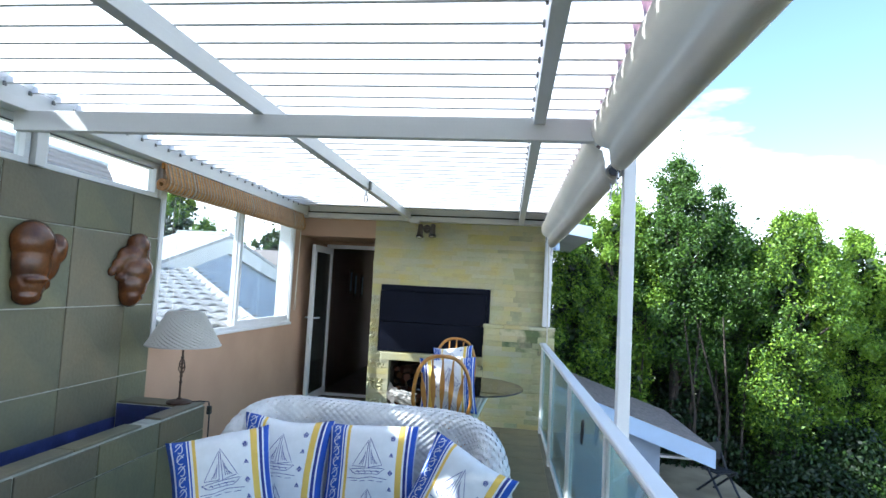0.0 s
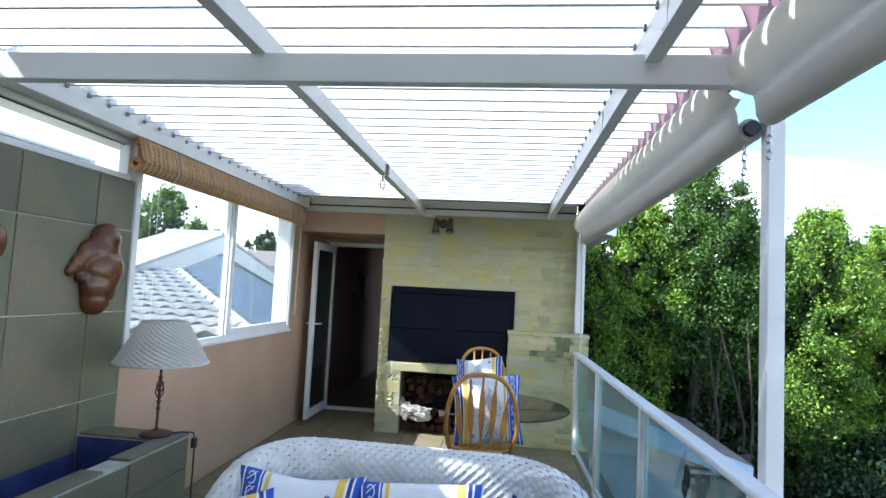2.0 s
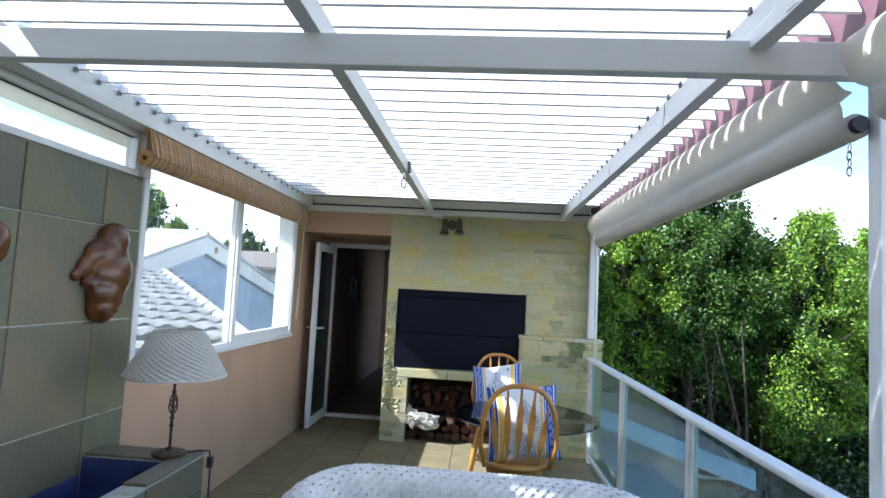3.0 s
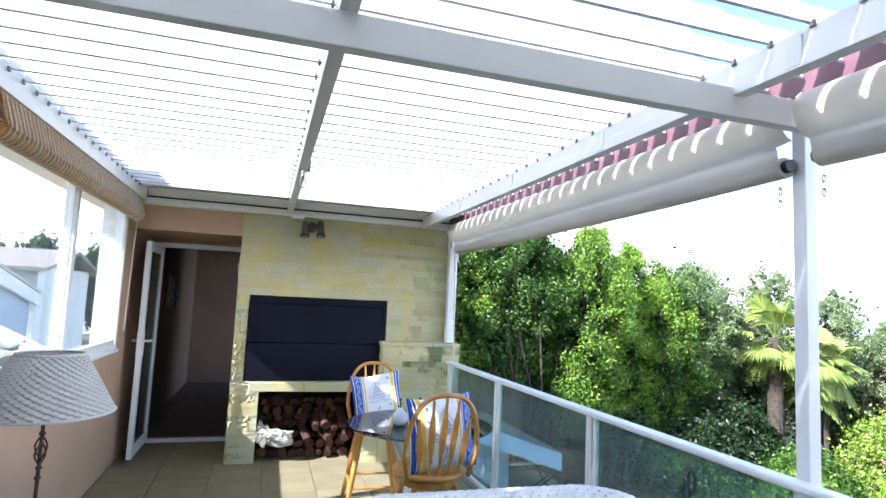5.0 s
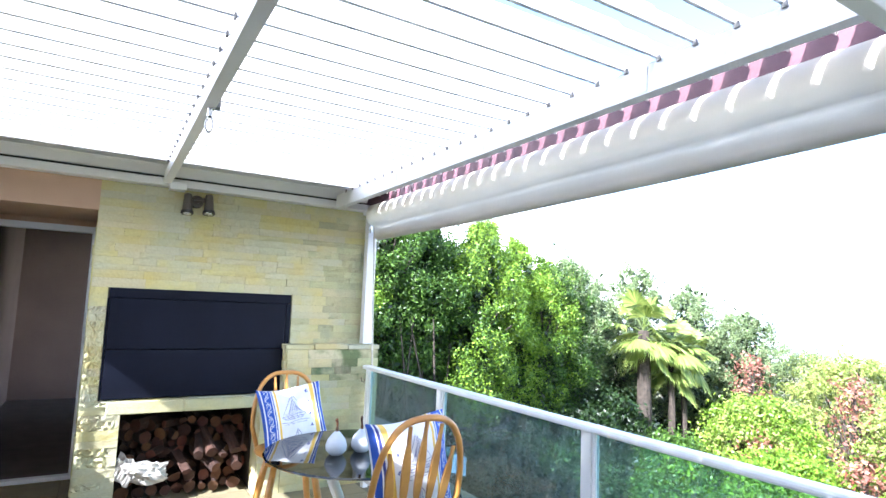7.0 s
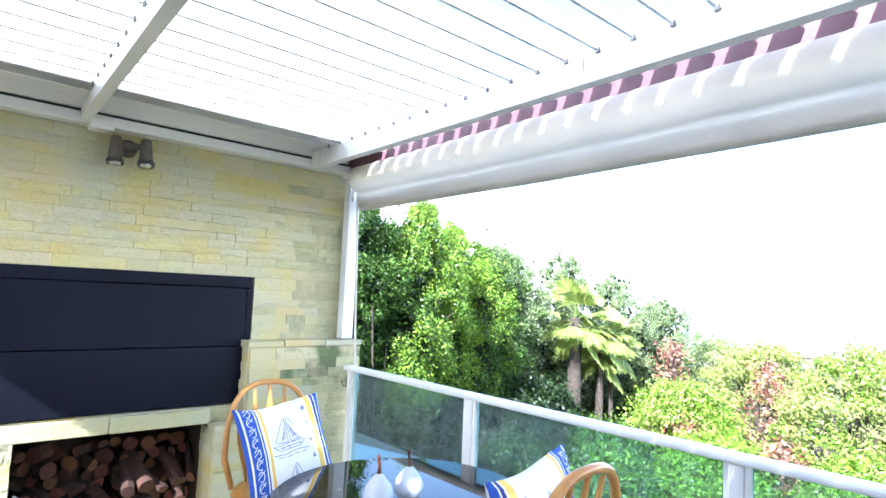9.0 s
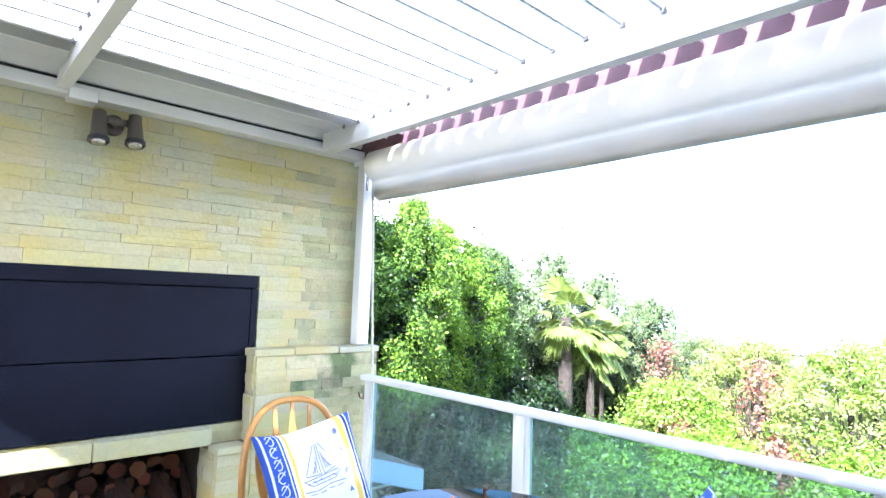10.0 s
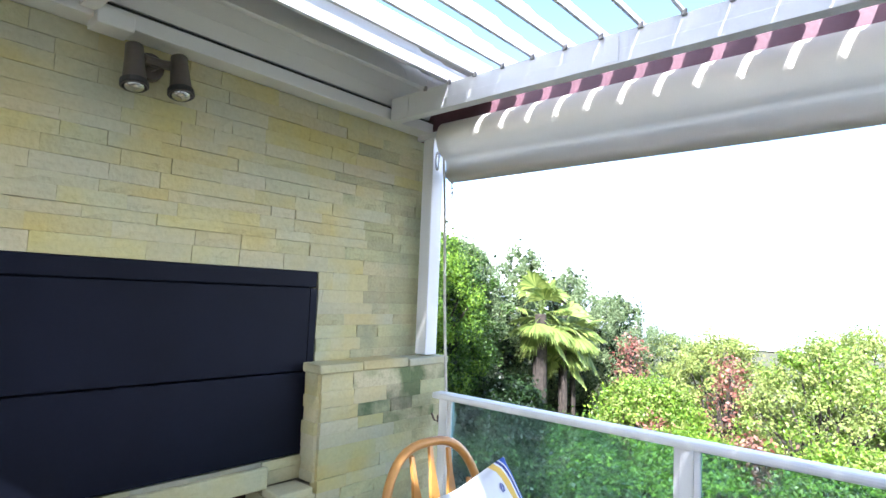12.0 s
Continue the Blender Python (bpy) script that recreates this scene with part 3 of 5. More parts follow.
bag = tagged(link_mesh("paper_bag", bm, "bag"), "crumpled white paper bag lying on the firewood", "bag")
bag.matrix_basis = pose(-1.17, YS + 0.03, 0.235, 0, 12, 4)
# flaps of the bag
bm = bmesh.new()
for s in range(3):
    pts = []
    for i in range(8):
        u = i / 7
        w = 0.05 + 0.03 * noise.noise(Vector((u * 3, s * 2.1, 0)))
        c = Vector((-0.10 - 0.12 * u, -0.02 * s, 0.02 + 0.07 * u - 0.05 * s + 0.02 * noise.noise(Vector((u * 5, s, 1)))))
        pts.append((bm.verts.new(c + Vector((0, -0.02, w))), bm.verts.new(c + Vector((0, 0.02, -w)))))
    for p, q in zip(pts, pts[1:]):
        bm.faces.new((p[0], q[0], q[1], p[1]))
fl = part("flap", bm, "bag", bag)
sm = fl.modifiers.new("thick", "SOLIDIFY")
sm.thickness = 0.003

spot = thing("spotlight", "twin bronze spotlight fitting under the roof channel", "spotlight", (-0.975, 7.2, 2.378))
part("base", lathe([(0.0, -0.02), (0.05, -0.02), (0.055, 0.0), (0.05, 0.03), (0.0, 0.03)], 16), "bronze", spot).matrix_basis = pose(0, 0.02, 0, 90, 0, 0)
part("arm", tube([(-0.075, -0.03, 0.03), (-0.03, -0.05, 0.005), (0.03, -0.05, 0.005), (0.085, -0.03, 0.02)], 0.018), "bronze", spot)
part("arm", tube([(0, 0.04, 0), (0, -0.05, 0)], 0.022), "bronze", spot)
for x, zt, tilt in ((-0.075, 0.025, -12), (0.085, 0.035, -16)):
    h = part("head", lathe([(0.018, 0.045), (0.030, 0.036), (0.033, -0.02), (0.037, -0.07), (0.040, -0.10), (0.043, -0.128), (0.041, -0.13), (0.040, -0.115), (0.0, -0.115)][::-1], 20), "bronze", spot, smooth=True)
    h.matrix_basis = pose(x, -0.06, zt - 0.02, tilt, 0, 0)
    part("rim", lathe([(0.041, -0.104), (0.047, -0.106), (0.048, -0.124), (0.041, -0.127)], 20), "dark", h, "dark ring round the lamp glass")
    part("lens", lathe([(0.0, -0.142), (0.022, -0.139), (0.038, -0.127), (0.030, -0.112), (0.0, -0.112)], 20), "steel", h, "clear bulged lamp glass", smooth=True)

# hook on the purlin
hook = thing("hanging_hook", "steel swivel snap hook hanging from a roof purlin", "hook", (-1.205, 5.01, 2.49))
part("eye_plate", box(0.022, 0.044, -0.022, 0.022, -0.01, 0.07, 0.006), "cap_grey", hook)
part("stem", tube([(0.03, 0, 0.0), (0.012, 0, -0.006), (0, 0, -0.02)], 0.009), "steel", hook)
part("swivel", tube([(0, 0, -0.012), (0, 0, -0.05)], 0.012), "steel", hook)
part("loop", tube([(0.016 * math.sin(a), 0, -0.088 - 0.036 * math.cos(a)) for a in np.linspace(0, math.tau, 17)], 0.005, 6), "steel", hook)

# ---- canvas blinds along the open side ----
def canvas_blind(y0, y1, drop, over=0.0, dip=0.0):
    b = thing("roll_up_blind", "cream canvas roll-up blind tied up under the roof edge", "blind", (0, 0, 0), group="canvas blinds on the open side")
    rise = 0.085 - drop
    curve = [(0.512, 2.515), (0.488, 2.508), (0.468, 2.49), (0.456, 2.462), (0.453, 2.43), (0.459, 2.397), (0.473, 2.368), (0.494, 2.349), (0.518, 2.342), (0.534, 2.338), (0.540, 2.318)]
    cx, cz, cr = 0.590, 2.268 + rise, 0.046
    for a in np.linspace(radians(178), radians(400), 13):     # the roll, wrapped from its inner side round below
        curve.append((cx + cr * math.cos(a), cz + cr * math.sin(a)))
    bm, n = bmesh.new(), max(6, int((y1 - y0) / 0.12))
    rows = []
    for i in range(n + 1):
        y = y0 + (y1 - y0) * i / n
        rows.append([bm.verts.new((x + 0.003 * noise.noise(Vector((y * 1.7, k * 0.35, 0))), y - (over if i == 0 and k < 9 else 0), z - dip * (i / n) * min(1, k / 10) + (0.004 * noise.noise(Vector((y * 1.2, 3.0, k * 0.1))) - 0.016 * math.sin(math.pi * i / n)) * min(1, k / 6))) for k, (x, z) in enumerate(curve)])
    for r, s in zip(rows, rows[1:]):
        for k in range(len(curve) - 1):
            bm.faces.new((r[k], s[k], s[k + 1], r[k + 1]))
    cv = part("canvas", bm, "canvas", b, smooth=True)
    so = cv.modifiers.new("thick", "SOLIDIFY")
    so.thickness = 0.004
    zc = cz
    part("pole", tube([(cx, y0 - 0.022, zc), (cx, y1 + 0.022, zc - dip)], 0.027, 16), "dark", b, "dark plugged end of the roller pole")
    part("core", tube([(cx, y0 + 0.004, zc), (cx, y1 - 0.004, zc - dip)], 0.041, 16), "canvas", b)
    for y in (y0 + 0.02, y1 - 0.02):
        ch = bmesh.new()
        for k in range(4):
            add_tube(ch, [(cx - 0.012 + (0.008 * math.sin(a) if k % 2 else 0), y + (0 if k % 2 else 0.008 * math.sin(a)), zc - 0.072 - 0.026 * k + 0.016 * math.cos(a)) for a in np.linspace(0, math.tau, 11)], 0.003, 5)
        part("tie_chain", ch, "steel", b, "short steel chain")
    return b


canvas_blind(2.985, 7.04, 0.085, 0.088, 0.028)
canvas_blind(-2.9, 2.838, 0.070)

# ---- bamboo blind over the side window ----
bb = thing("bamboo_blind", "honey coloured bamboo blind rolled up over the window", "blind", (0, 0, 0))
Y0, Y1 = 4.07, 6.95
slat = box(-0.003, 0.003, Y0, Y1, -0.0045, 0.0045)
sme = bpy.data.meshes.new("slat")
slat.to_mesh(sme)
slat.free()
sme.materials.append(M["bamboo"])
for i in range(15):                       # valance, leaning out over the roll
    o = new("slat", sme)
    o.parent, o.location = bb, (-2.526 + 0.0028 * i, 0, 2.470 - i * 0.0100)
turn, reach = 0.0, 0.016
while reach < 0.046:                      # the roll, slat after slat along a spiral
    o = new("slat", sme)
    o.parent = bb
    o.matrix_basis = pose(-2.538 + reach * math.sin(turn), 0, 2.315 + reach * math.cos(turn), 0, math.degrees(turn) + 90, 0)
    turn += 0.0098 / reach
    reach += 0.0098 / reach * 0.0013
part("headrail", box(-2.55, -2.53, Y0, Y1, 2.435, 2.478), "bamboo", bb)
for y in (4.45, 5.5, 6.6):
    part("cord", tube([(-2.519, y, 2.475), (-2.482, y, 2.335), (-2.487, y, 2.30), (-2.510, y, 2.272), (-2.538, y, 2.263)], 0.004, 5), "rope", bb)
stitch = bmesh.new()
for i in range(58):
    y = Y0 + 0.03 + i * 0.0487
    add_tube(stitch, [(-2.520, y, 2.472), (-2.481, y, 2.334), (-2.488, y, 2.305), (-2.505, y, 2.279), (-2.538, y, 2.265), (-2.568, y, 2.277)], 0.0038, 4)
tagged(part("stitching", stitch, "rope", bb, "pale threads binding the bamboo slats"), kind="stuff")
cb = bmesh.new()
add_tube(cb, [(-2.56, 6.99, 2.3), (-2.57, 7.0, 1.8), (-2.585, 7.03, 1.45), (-2.59, 7.06, 1.32), (-2.59, 7.04, 1.26), (-2.59, 7.0, 1.28), (-2.58, 6.99, 1.4), (-2.57, 6.99, 1.8), (-2.555, 6.985, 2.3)], 0.0045, 5)
part("pull_cord", cb, "rope", bb, "looped pale pull cord")
part("lift_cord", tube([(-2.60, 4.36, 2.25), (-2.60, 4.34, 1.4)], 0.0012, 5), "rope", bb)
part("lift_cord", tube([(-2.60, 4.42, 2.25), (-2.60, 4.44, 1.35)], 0.0012, 5), "rope", bb)

# ---- water trough below the tiled wall ----
TX, TZ, TY = -2.06, 0.726, 4.09
trough = thing("water_trough", "slate tiled water trough with a blue painted basin", "trough", kind="structure")
part("front_wall", box(TX - 0.115, TX - 0.012, -2.9, TY - 0.012, 0, TZ - 0.014), "slate_grout", trough)
part("end_wall", box(XW + 0.023, TX - 0.115, TY - 0.18, TY - 0.012, 0, TZ - 0.014), "slate_grout", trough)
part("basin", box(XW + 0.03, TX - 0.117, -2.9, TY - 0.182, 0.0, 0.50), "trough_blue", trough, "blue painted basin floor")
part("basin_side", box(TX - 0.121, TX - 0.1155, -2.9, TY - 0.182, 0.50, TZ - 0.016), "trough_blue", trough)
part("basin_side", box(XW + 0.04, TX - 0.122, TY - 0.187, TY - 0.1805, 0.50, TZ - 0.016), "trough_blue", trough)
part("basin_side", box(XW + 0.033, XW + 0.037, -2.9, TY - 0.19, 0.50, 0.62), "trough_blue", trough)

# ---- table lamp on the trough's end ----
lamp = thing("table_lamp", "wrought iron table lamp with a woven cream shade", "lamp", (-2.205, 3.99, TZ))
part("foot", lathe([(0.085, 0.0), (0.085, 0.012), (0.06, 0.022), (0.02, 0.03), (0.012, 0.04)], 20), "iron", lamp, smooth=False)
part("stem", tube([(0, 0, 0.03), (0, 0, 0.42)], 0.0075), "iron", lamp)
cage = bmesh.new()
for k in range(4):
    add_tube(cage, [(0.024 * math.sin(math.pi * s) * math.cos(k * math.pi / 2 + 2.4 * s), 0.024 * math.sin(math.pi * s) * math.sin(k * math.pi / 2 + 2.4 * s), 0.20 + 0.12 * s) for s in np.linspace(0, 1, 9)], 0.004, 5)
part("twisted_cage", cage, "iron", lamp)
for zz in (0.19, 0.325, 0.15):
    part("collar", lathe([(0.008, zz - 0.008), (0.014, zz), (0.008, zz + 0.008)], 10), "iron", lamp)


def woven_cone(r0, z0, r1, z1, nu, nv, thick):
    """A cone of interlaced strands with real over-and-under relief and small gaps."""
    bm = bmesh.new()
    U, V = nu * 2, nv * 2
    g = []
    for j in range(V + 1):
        t = j / V
        ring = []
        for i in range(U):
            a = i / U * math.tau
            d = thick * (1 if ((i // 2 + j // 2) % 2) else -1) * (0.5 if (i % 2 or j % 2) else 0.15)
            r = r0 + (r1 - r0) * t + d
            ring.append(bm.verts.new((r * math.cos(a), r * math.sin(a), z0 + (z1 - z0) * t)))
        g.append(ring)
    for j in range(V):
        for i in range(U):
            bm.faces.new((g[j][i], g[j][(i + 1) % U], g[j + 1][(i + 1) % U], g[j + 1][i]))
    return bm


sh = part("shade", woven_cone(0.25, 0.412, 0.118, 0.648, 60, 22, 0.013), "shade", lamp, "woven cream conical shade")
for r, zz in ((0.251, 0.414), (0.119, 0.646)):
    part("shade_rim", tube([(r * math.cos(a), r * math.sin(a), zz) for a in np.linspace(0, math.tau, 41)], 0.006, 6), "shade", lamp)
part("lamp_holder", lathe([(0.016, 0.40), (0.02, 0.42), (0.02, 0.47), (0.012, 0.48)], 12), "dark", lamp)
part("bulb", lathe([(0.012, 0.48), (0.03, 0.52), (0.03, 0.55), (0.012, 0.575)], 12), "ceramic", lamp)
part("cable", tube([(0.07, 0.03, 0.008), (0.12, 0.07, 0.01), (0.165, 0.11, 0.0), (0.17, 0.12, -0.06), (0.172, 0.12, -0.5)], 0.005, 6), "dark", lamp, "black lamp cable hanging over the edge")
part("cable_switch", box(0.155, 0.185, 0.10, 0.13, -0.09, -0.03, 0.006), "dark", lamp)


# ---- ceramic wall masks ----
def mask(at, lumps, label):
    """A modelled clay mask: rounded forms run into one another, flat against the wall."""
    bm = bmesh.new()
    for y, z, ry, rz, out, depth in lumps:
        r = bmesh.ops.create_uvsphere(bm, u_segments=24, v_segments=16, radius=1.0, matrix=Matrix.Translation((out, y, z)) @ Matrix.Diagonal((depth, ry, rz, 1)))
        for v in r["verts"]:
            v.co += Vector((0.004, 0.004, 0.004)) * noise.noise(v.co * 14)
    ob = tagged(link_mesh("wall_mask", bm, "terracotta", smooth=True), label, "wall mask", "ceramic masks on the tiled wall")
    ob.location = at
    rm = ob.modifiers.new("merge", "REMESH")
    rm.mode, rm.voxel_size, rm.use_smooth_shade = "VOXEL", 0.007, True
    sm = ob.modifiers.new("soft", "SMOOTH")
    sm.iterations, sm.factor = 9, 0.5
    return ob


# lumps: along the wall, up, half sizes, centre out of the wall, half depth
mask((XW + 0.033, 3.09, 1.67),
     ((-0.045, 0.115, 0.135, 0.125, 0.03, 0.085), (0.135, 0.085, 0.066, 0.095, 0.02, 0.06), (0.08, 0.02, 0.08, 0.13, 0.02, 0.055), (-0.045, 0.0, 0.118, 0.16, 0.035, 0.075),
      (-0.055, -0.12, 0.10, 0.11, 0.035, 0.072), (-0.06, -0.19, 0.085, 0.055, 0.04, 0.064), (-0.05, -0.095, 0.088, 0.018, 0.09, 0.026), (0.03, -0.12, 0.018, 0.035, 0.075, 0.022)),
     "broad glossy brown ceramic mask hung on slate tiles")
mask((XW + 0.033, 3.90, 1.66),
     ((0.055, 0.17, 0.10, 0.095, 0.03, 0.072), (0.03, 0.09, 0.13, 0.11, 0.03, 0.07), (-0.06, 0.075, 0.075, 0.085, 0.02, 0.045), (-0.125, 0.02, 0.05, 0.055, 0.015, 0.032), (-0.17, -0.02, 0.034, 0.034, 0.012, 0.024),
      (0.045, -0.01, 0.145, 0.14, 0.035, 0.088), (0.02, -0.10, 0.122, 0.13, 0.035, 0.082), (0.0, -0.18, 0.085, 0.09, 0.035, 0.072), (-0.10, -0.06, 0.036, 0.03, 0.02, 0.04),
      (0.075, -0.03, 0.030, 0.07, 0.095, 0.028), (0.03, -0.165, 0.055, 0.016, 0.088, 0.024), (0.03, -0.205, 0.045, 0.016, 0.080, 0.022)),
     "narrow glossy brown ceramic mask hung on slate tiles")


# ---- printed cushions ----
def cushion_material():
    m = bpy.data.materials.new("printed_nautical_cotton")
    m.use_nodes = True
    n, l = m.node_tree.nodes, m.node_tree.links
    b = n["Principled BSDF"]
    b.inputs["Roughness"].default_value = 0.85
    uv, sep, ramp = n.new("ShaderNodeUVMap"), n.new("ShaderNodeSeparateXYZ"), n.new("ShaderNodeValToRGB")
    blue, white, yellow, navy = (0.028, 0.085, 0.42, 1), (0.74, 0.75, 0.76, 1), (0.74, 0.50, 0.10, 1), (0.03, 0.04, 0.2, 1)
    stops = [(0.0, blue), (0.035, white), (0.05, blue), (0.175, white), (0.187, blue), (0.20, white), (0.225, yellow), (0.255, white),
             (0.80, yellow), (0.865, white), (0.885, navy), (0.915, white), (0.93, blue), (0.985, white)]
    cr = ramp.color_ramp
    cr.interpolation = "CONSTANT"
    cr.elements[0].position, cr.elements[0].color = stops[0]
    cr.elements[1].position, cr.elements[1].color = stops[1]
    for p, c in stops[2:]:
        e = cr.elements.new(p)
        e.color = c
    no, hs, mr = n.new("ShaderNodeTexNoise"), n.new("ShaderNodeHueSaturation"), n.new("ShaderNodeMapRange")
    no.inputs["Scale"].default_value = 30
    mr.inputs["To Min"].default_value, mr.inputs["To Max"].default_value = 0.9, 1.08
    co, wv, bp = n.new("ShaderNodeTexCoord"), n.new("ShaderNodeTexNoise"), n.new("ShaderNodeBump")
    wv.inputs["Scale"].default_value = 400
    bp.inputs["Strength"].default_value, bp.inputs["Distance"].default_value = 0.15, 0.003
    l.new(uv.outputs["UV"], sep.inputs["Vector"])
    l.new(sep.outputs["X"], ramp.inputs["Fac"])
    l.new(co.outputs["Object"], no.inputs["Vector"])
    l.new(co.outputs["Object"], wv.inputs["Vector"])
    l.new(no.outputs["Fac"], mr.inputs["Value"])
    l.new(mr.outputs["Result"], hs.inputs["Value"])
    l.new(ramp.outputs["Color"], hs.inputs["Color"])
    l.new(hs.outputs["Color"], b.inputs["Base Color"])
    l.new(wv.outputs["Fac"], bp.inputs["Height"])
    l.new(bp.outputs["Normal"], b.inputs["Normal"])
    return m


M["print"] = cushion_material()
M["ink"] = material("navy_printed_ink", (0.09, 0.11, 0.32), 0.85, vary=0.1)
M["ink_white"] = material("white_printed_scroll", (0.62, 0.66, 0.74), 0.85, vary=0.05)


def pillow_point(u, v, w, h, t, side, seed):
    """A point of a stuffed square: corners drawn in, sagging and wrinkled."""
    a, c = 2 * u - 1, 2 * v - 1
    pinch = 1 - 0.07 * (1 - abs(a)) * c * c - 0.0
    x = a * w / 2 * (1 - 0.08 * (1 - c * c))
    z = c * h / 2 * (1 - 0.08 * (1 - a * a))
    puff = max(0.0, (1 - a * a) * (1 - c * c)) ** 0.42
    wr = 0.010 * noise.noise(Vector((a * 2.3 + seed, c * 2.3, side))) + 0.004 * noise.noise(Vector((a * 6, c * 6 + seed, side)))
    return Vector((x * pinch, side * (t / 2 * puff + wr * puff), z + 0.006 * math.sin(a * 3 + seed)))


def boat_strokes():
    """Line drawing of a two-sail boat, as short strokes in a unit box."""
    hull = [(-0.46, -0.30), (-0.30, -0.42), (0.26, -0.42), (0.44, -0.27), (-0.46, -0.30)]
    main = [(0.02, -0.27), (0.0, 0.46), (0.36, -0.20), (0.02, -0.27)]
    jib = [(-0.06, -0.26), (-0.03, 0.40), (-0.40, -0.22), (-0.06, -0.26)]
    sea = [(-0.5, -0.50), (-0.2, -0.53), (0.1, -0.49), (0.5, -0.52)]
    hatch = [[(0.04 + 0.05 * i, -0.18), (0.02 + 0.03 * i, 0.25 - 0.08 * i)] for i in range(1, 5)]
    hatch += [[(-0.08 - 0.05 * i, -0.2), (-0.05 - 0.03 * i, 0.2 - 0.09 * i)] for i in range(1, 4)] + [[(-0.42 + 0.16 * i, -0.33), (-0.36 + 0.16 * i, -0.40)] for i in range(5)]
    hatch += [[(-0.4 + 0.22 * i, -0.57 - 0.02 * (i % 2)), (-0.25 + 0.22 * i, -0.58)] for i in range(4)]
    return [hull, main, jib, sea, [(-0.3, -0.36), (0.3, -0.35)], *hatch]


def cushion(label, m, w=0.44, h=0.44, t=0.15, seed=0.0, group="printed cushions", back=False):
    """A stuffed cushion; its front faces local -y."""
    bm, N = bmesh.new(), 22
    uvl = bm.loops.layers.uv.new("UVMap")
    for side in (-1, 1):
        g = [[bm.verts.new(pillow_point(i / N, j / N, w, h, t, side, seed)) for i in range(N + 1)] for j in range(N + 1)]
        for j in range(N):
            for i in range(N):
                q = (g[j][i], g[j][i + 1], g[j + 1][i + 1], g[j + 1][i])
                uvq = ((i / N, j / N), ((i + 1) / N, j / N), ((i + 1) / N, (j + 1) / N), (i / N, (j + 1) / N))
                if side > 0:
                    q, uvq = q[::-1], uvq[::-1]
                f = bm.faces.new(q)
                for lp, c in zip(f.loops, uvq):
                    lp[uvl].uv = c
    bmesh.ops.remove_doubles(bm, verts=bm.verts, dist=0.0015)
    ob = tagged(link_mesh("cushion", bm, "print", smooth=True), label, "cushion", group)
    ob.matrix_basis = m
    for side in ((-1, 1) if back else (-1,)):
        ink, wht = bmesh.new(), bmesh.new()

        def stroke(bmx, pts, width):
            prev = None
            pts2 = []
            for p, q in zip(pts, pts[1:]):
                nseg = max(1, int((Vector(q) - Vector(p)).length / 0.035))
                pts2 += [Vector(p).lerp(Vector(q), k / nseg) for k in range(nseg)]
            pts2.append(Vector(pts[-1]))
            for k, p in enumerate(pts2):
                d = (pts2[min(k + 1, len(pts2) - 1)] - pts2[max(k - 1, 0)])
                d = d.normalized() if d.length > 1e-6 else Vector((1, 0))
                nrm = Vector((-d.y, d.x)) * width
                pr = []
                for s in (-1, 1):
                    c = p + s * nrm
                    o = pillow_point(min(max(c.x, 0.01), 0.99), min(max(c.y, 0.01), 0.99), w, h, t, side, seed)
                    pr.append(bmx.verts.new(o + Vector((0, side * 0.0022, 0))))
                if prev:
                    bmx.faces.new((prev[0], pr[0], pr[1], prev[1]))
                prev = pr
        for (cx, cy, s) in ((0.49, 0.66, 0.44), (0.50, 0.16, 0.36)):
            for st in boat_strokes():
                stroke(ink, [(cx + x * s, cy + y * s) for x, y in st], 0.0030)
        for cy, shape in ((0.86, 5), (0.68, 3), (0.50, 4), (0.33, 3), (0.14, 6)):       # shells down the side
            for r in (0.026, 0.017, 0.008):
                stroke(ink, [(0.745 + r * math.cos(k * math.tau / shape + 1.57), cy + 1.1 * r * math.sin(k * math.tau / shape + 1.57)) for k in range(shape + 1)], 0.0034)
        for k in range(9):                                                               # rope scroll on the blue band
            cy = 0.07 + k * 0.108
            stroke(wht, [(0.112 + 0.030 * math.cos(a) * (1 if k % 2 else -1), cy + 0.045 * math.sin(a)) for a in np.linspace(0.4, 5.3, 12)], 0.005)
            stroke(wht, [(0.075, cy - 0.02), (0.15, cy + 0.05)], 0.004)
        tagged(part("printed_drawing", ink, "ink", ob, "navy line drawing of sailing boats and shells"), kind="stuff")
        tagged(part("printed_scroll", wht, "ink_white", ob, "white rope scroll on a blue band"), kind="stuff")
    return ob


# ---- wicker sofa ----
sofa = thing("wicker_sofa", "white wicker two-seat sofa with a rolled curved back", "sofa", (0, 0, 0))
SOFA_TURN = Matrix.Translation((-0.6, 3.05, 0)) @ pose(0, 0, 0, 0, 0, 7.46) @ Matrix.Translation((0.6, -3.05, 0))
sofa.matrix_basis = SOFA_TURN


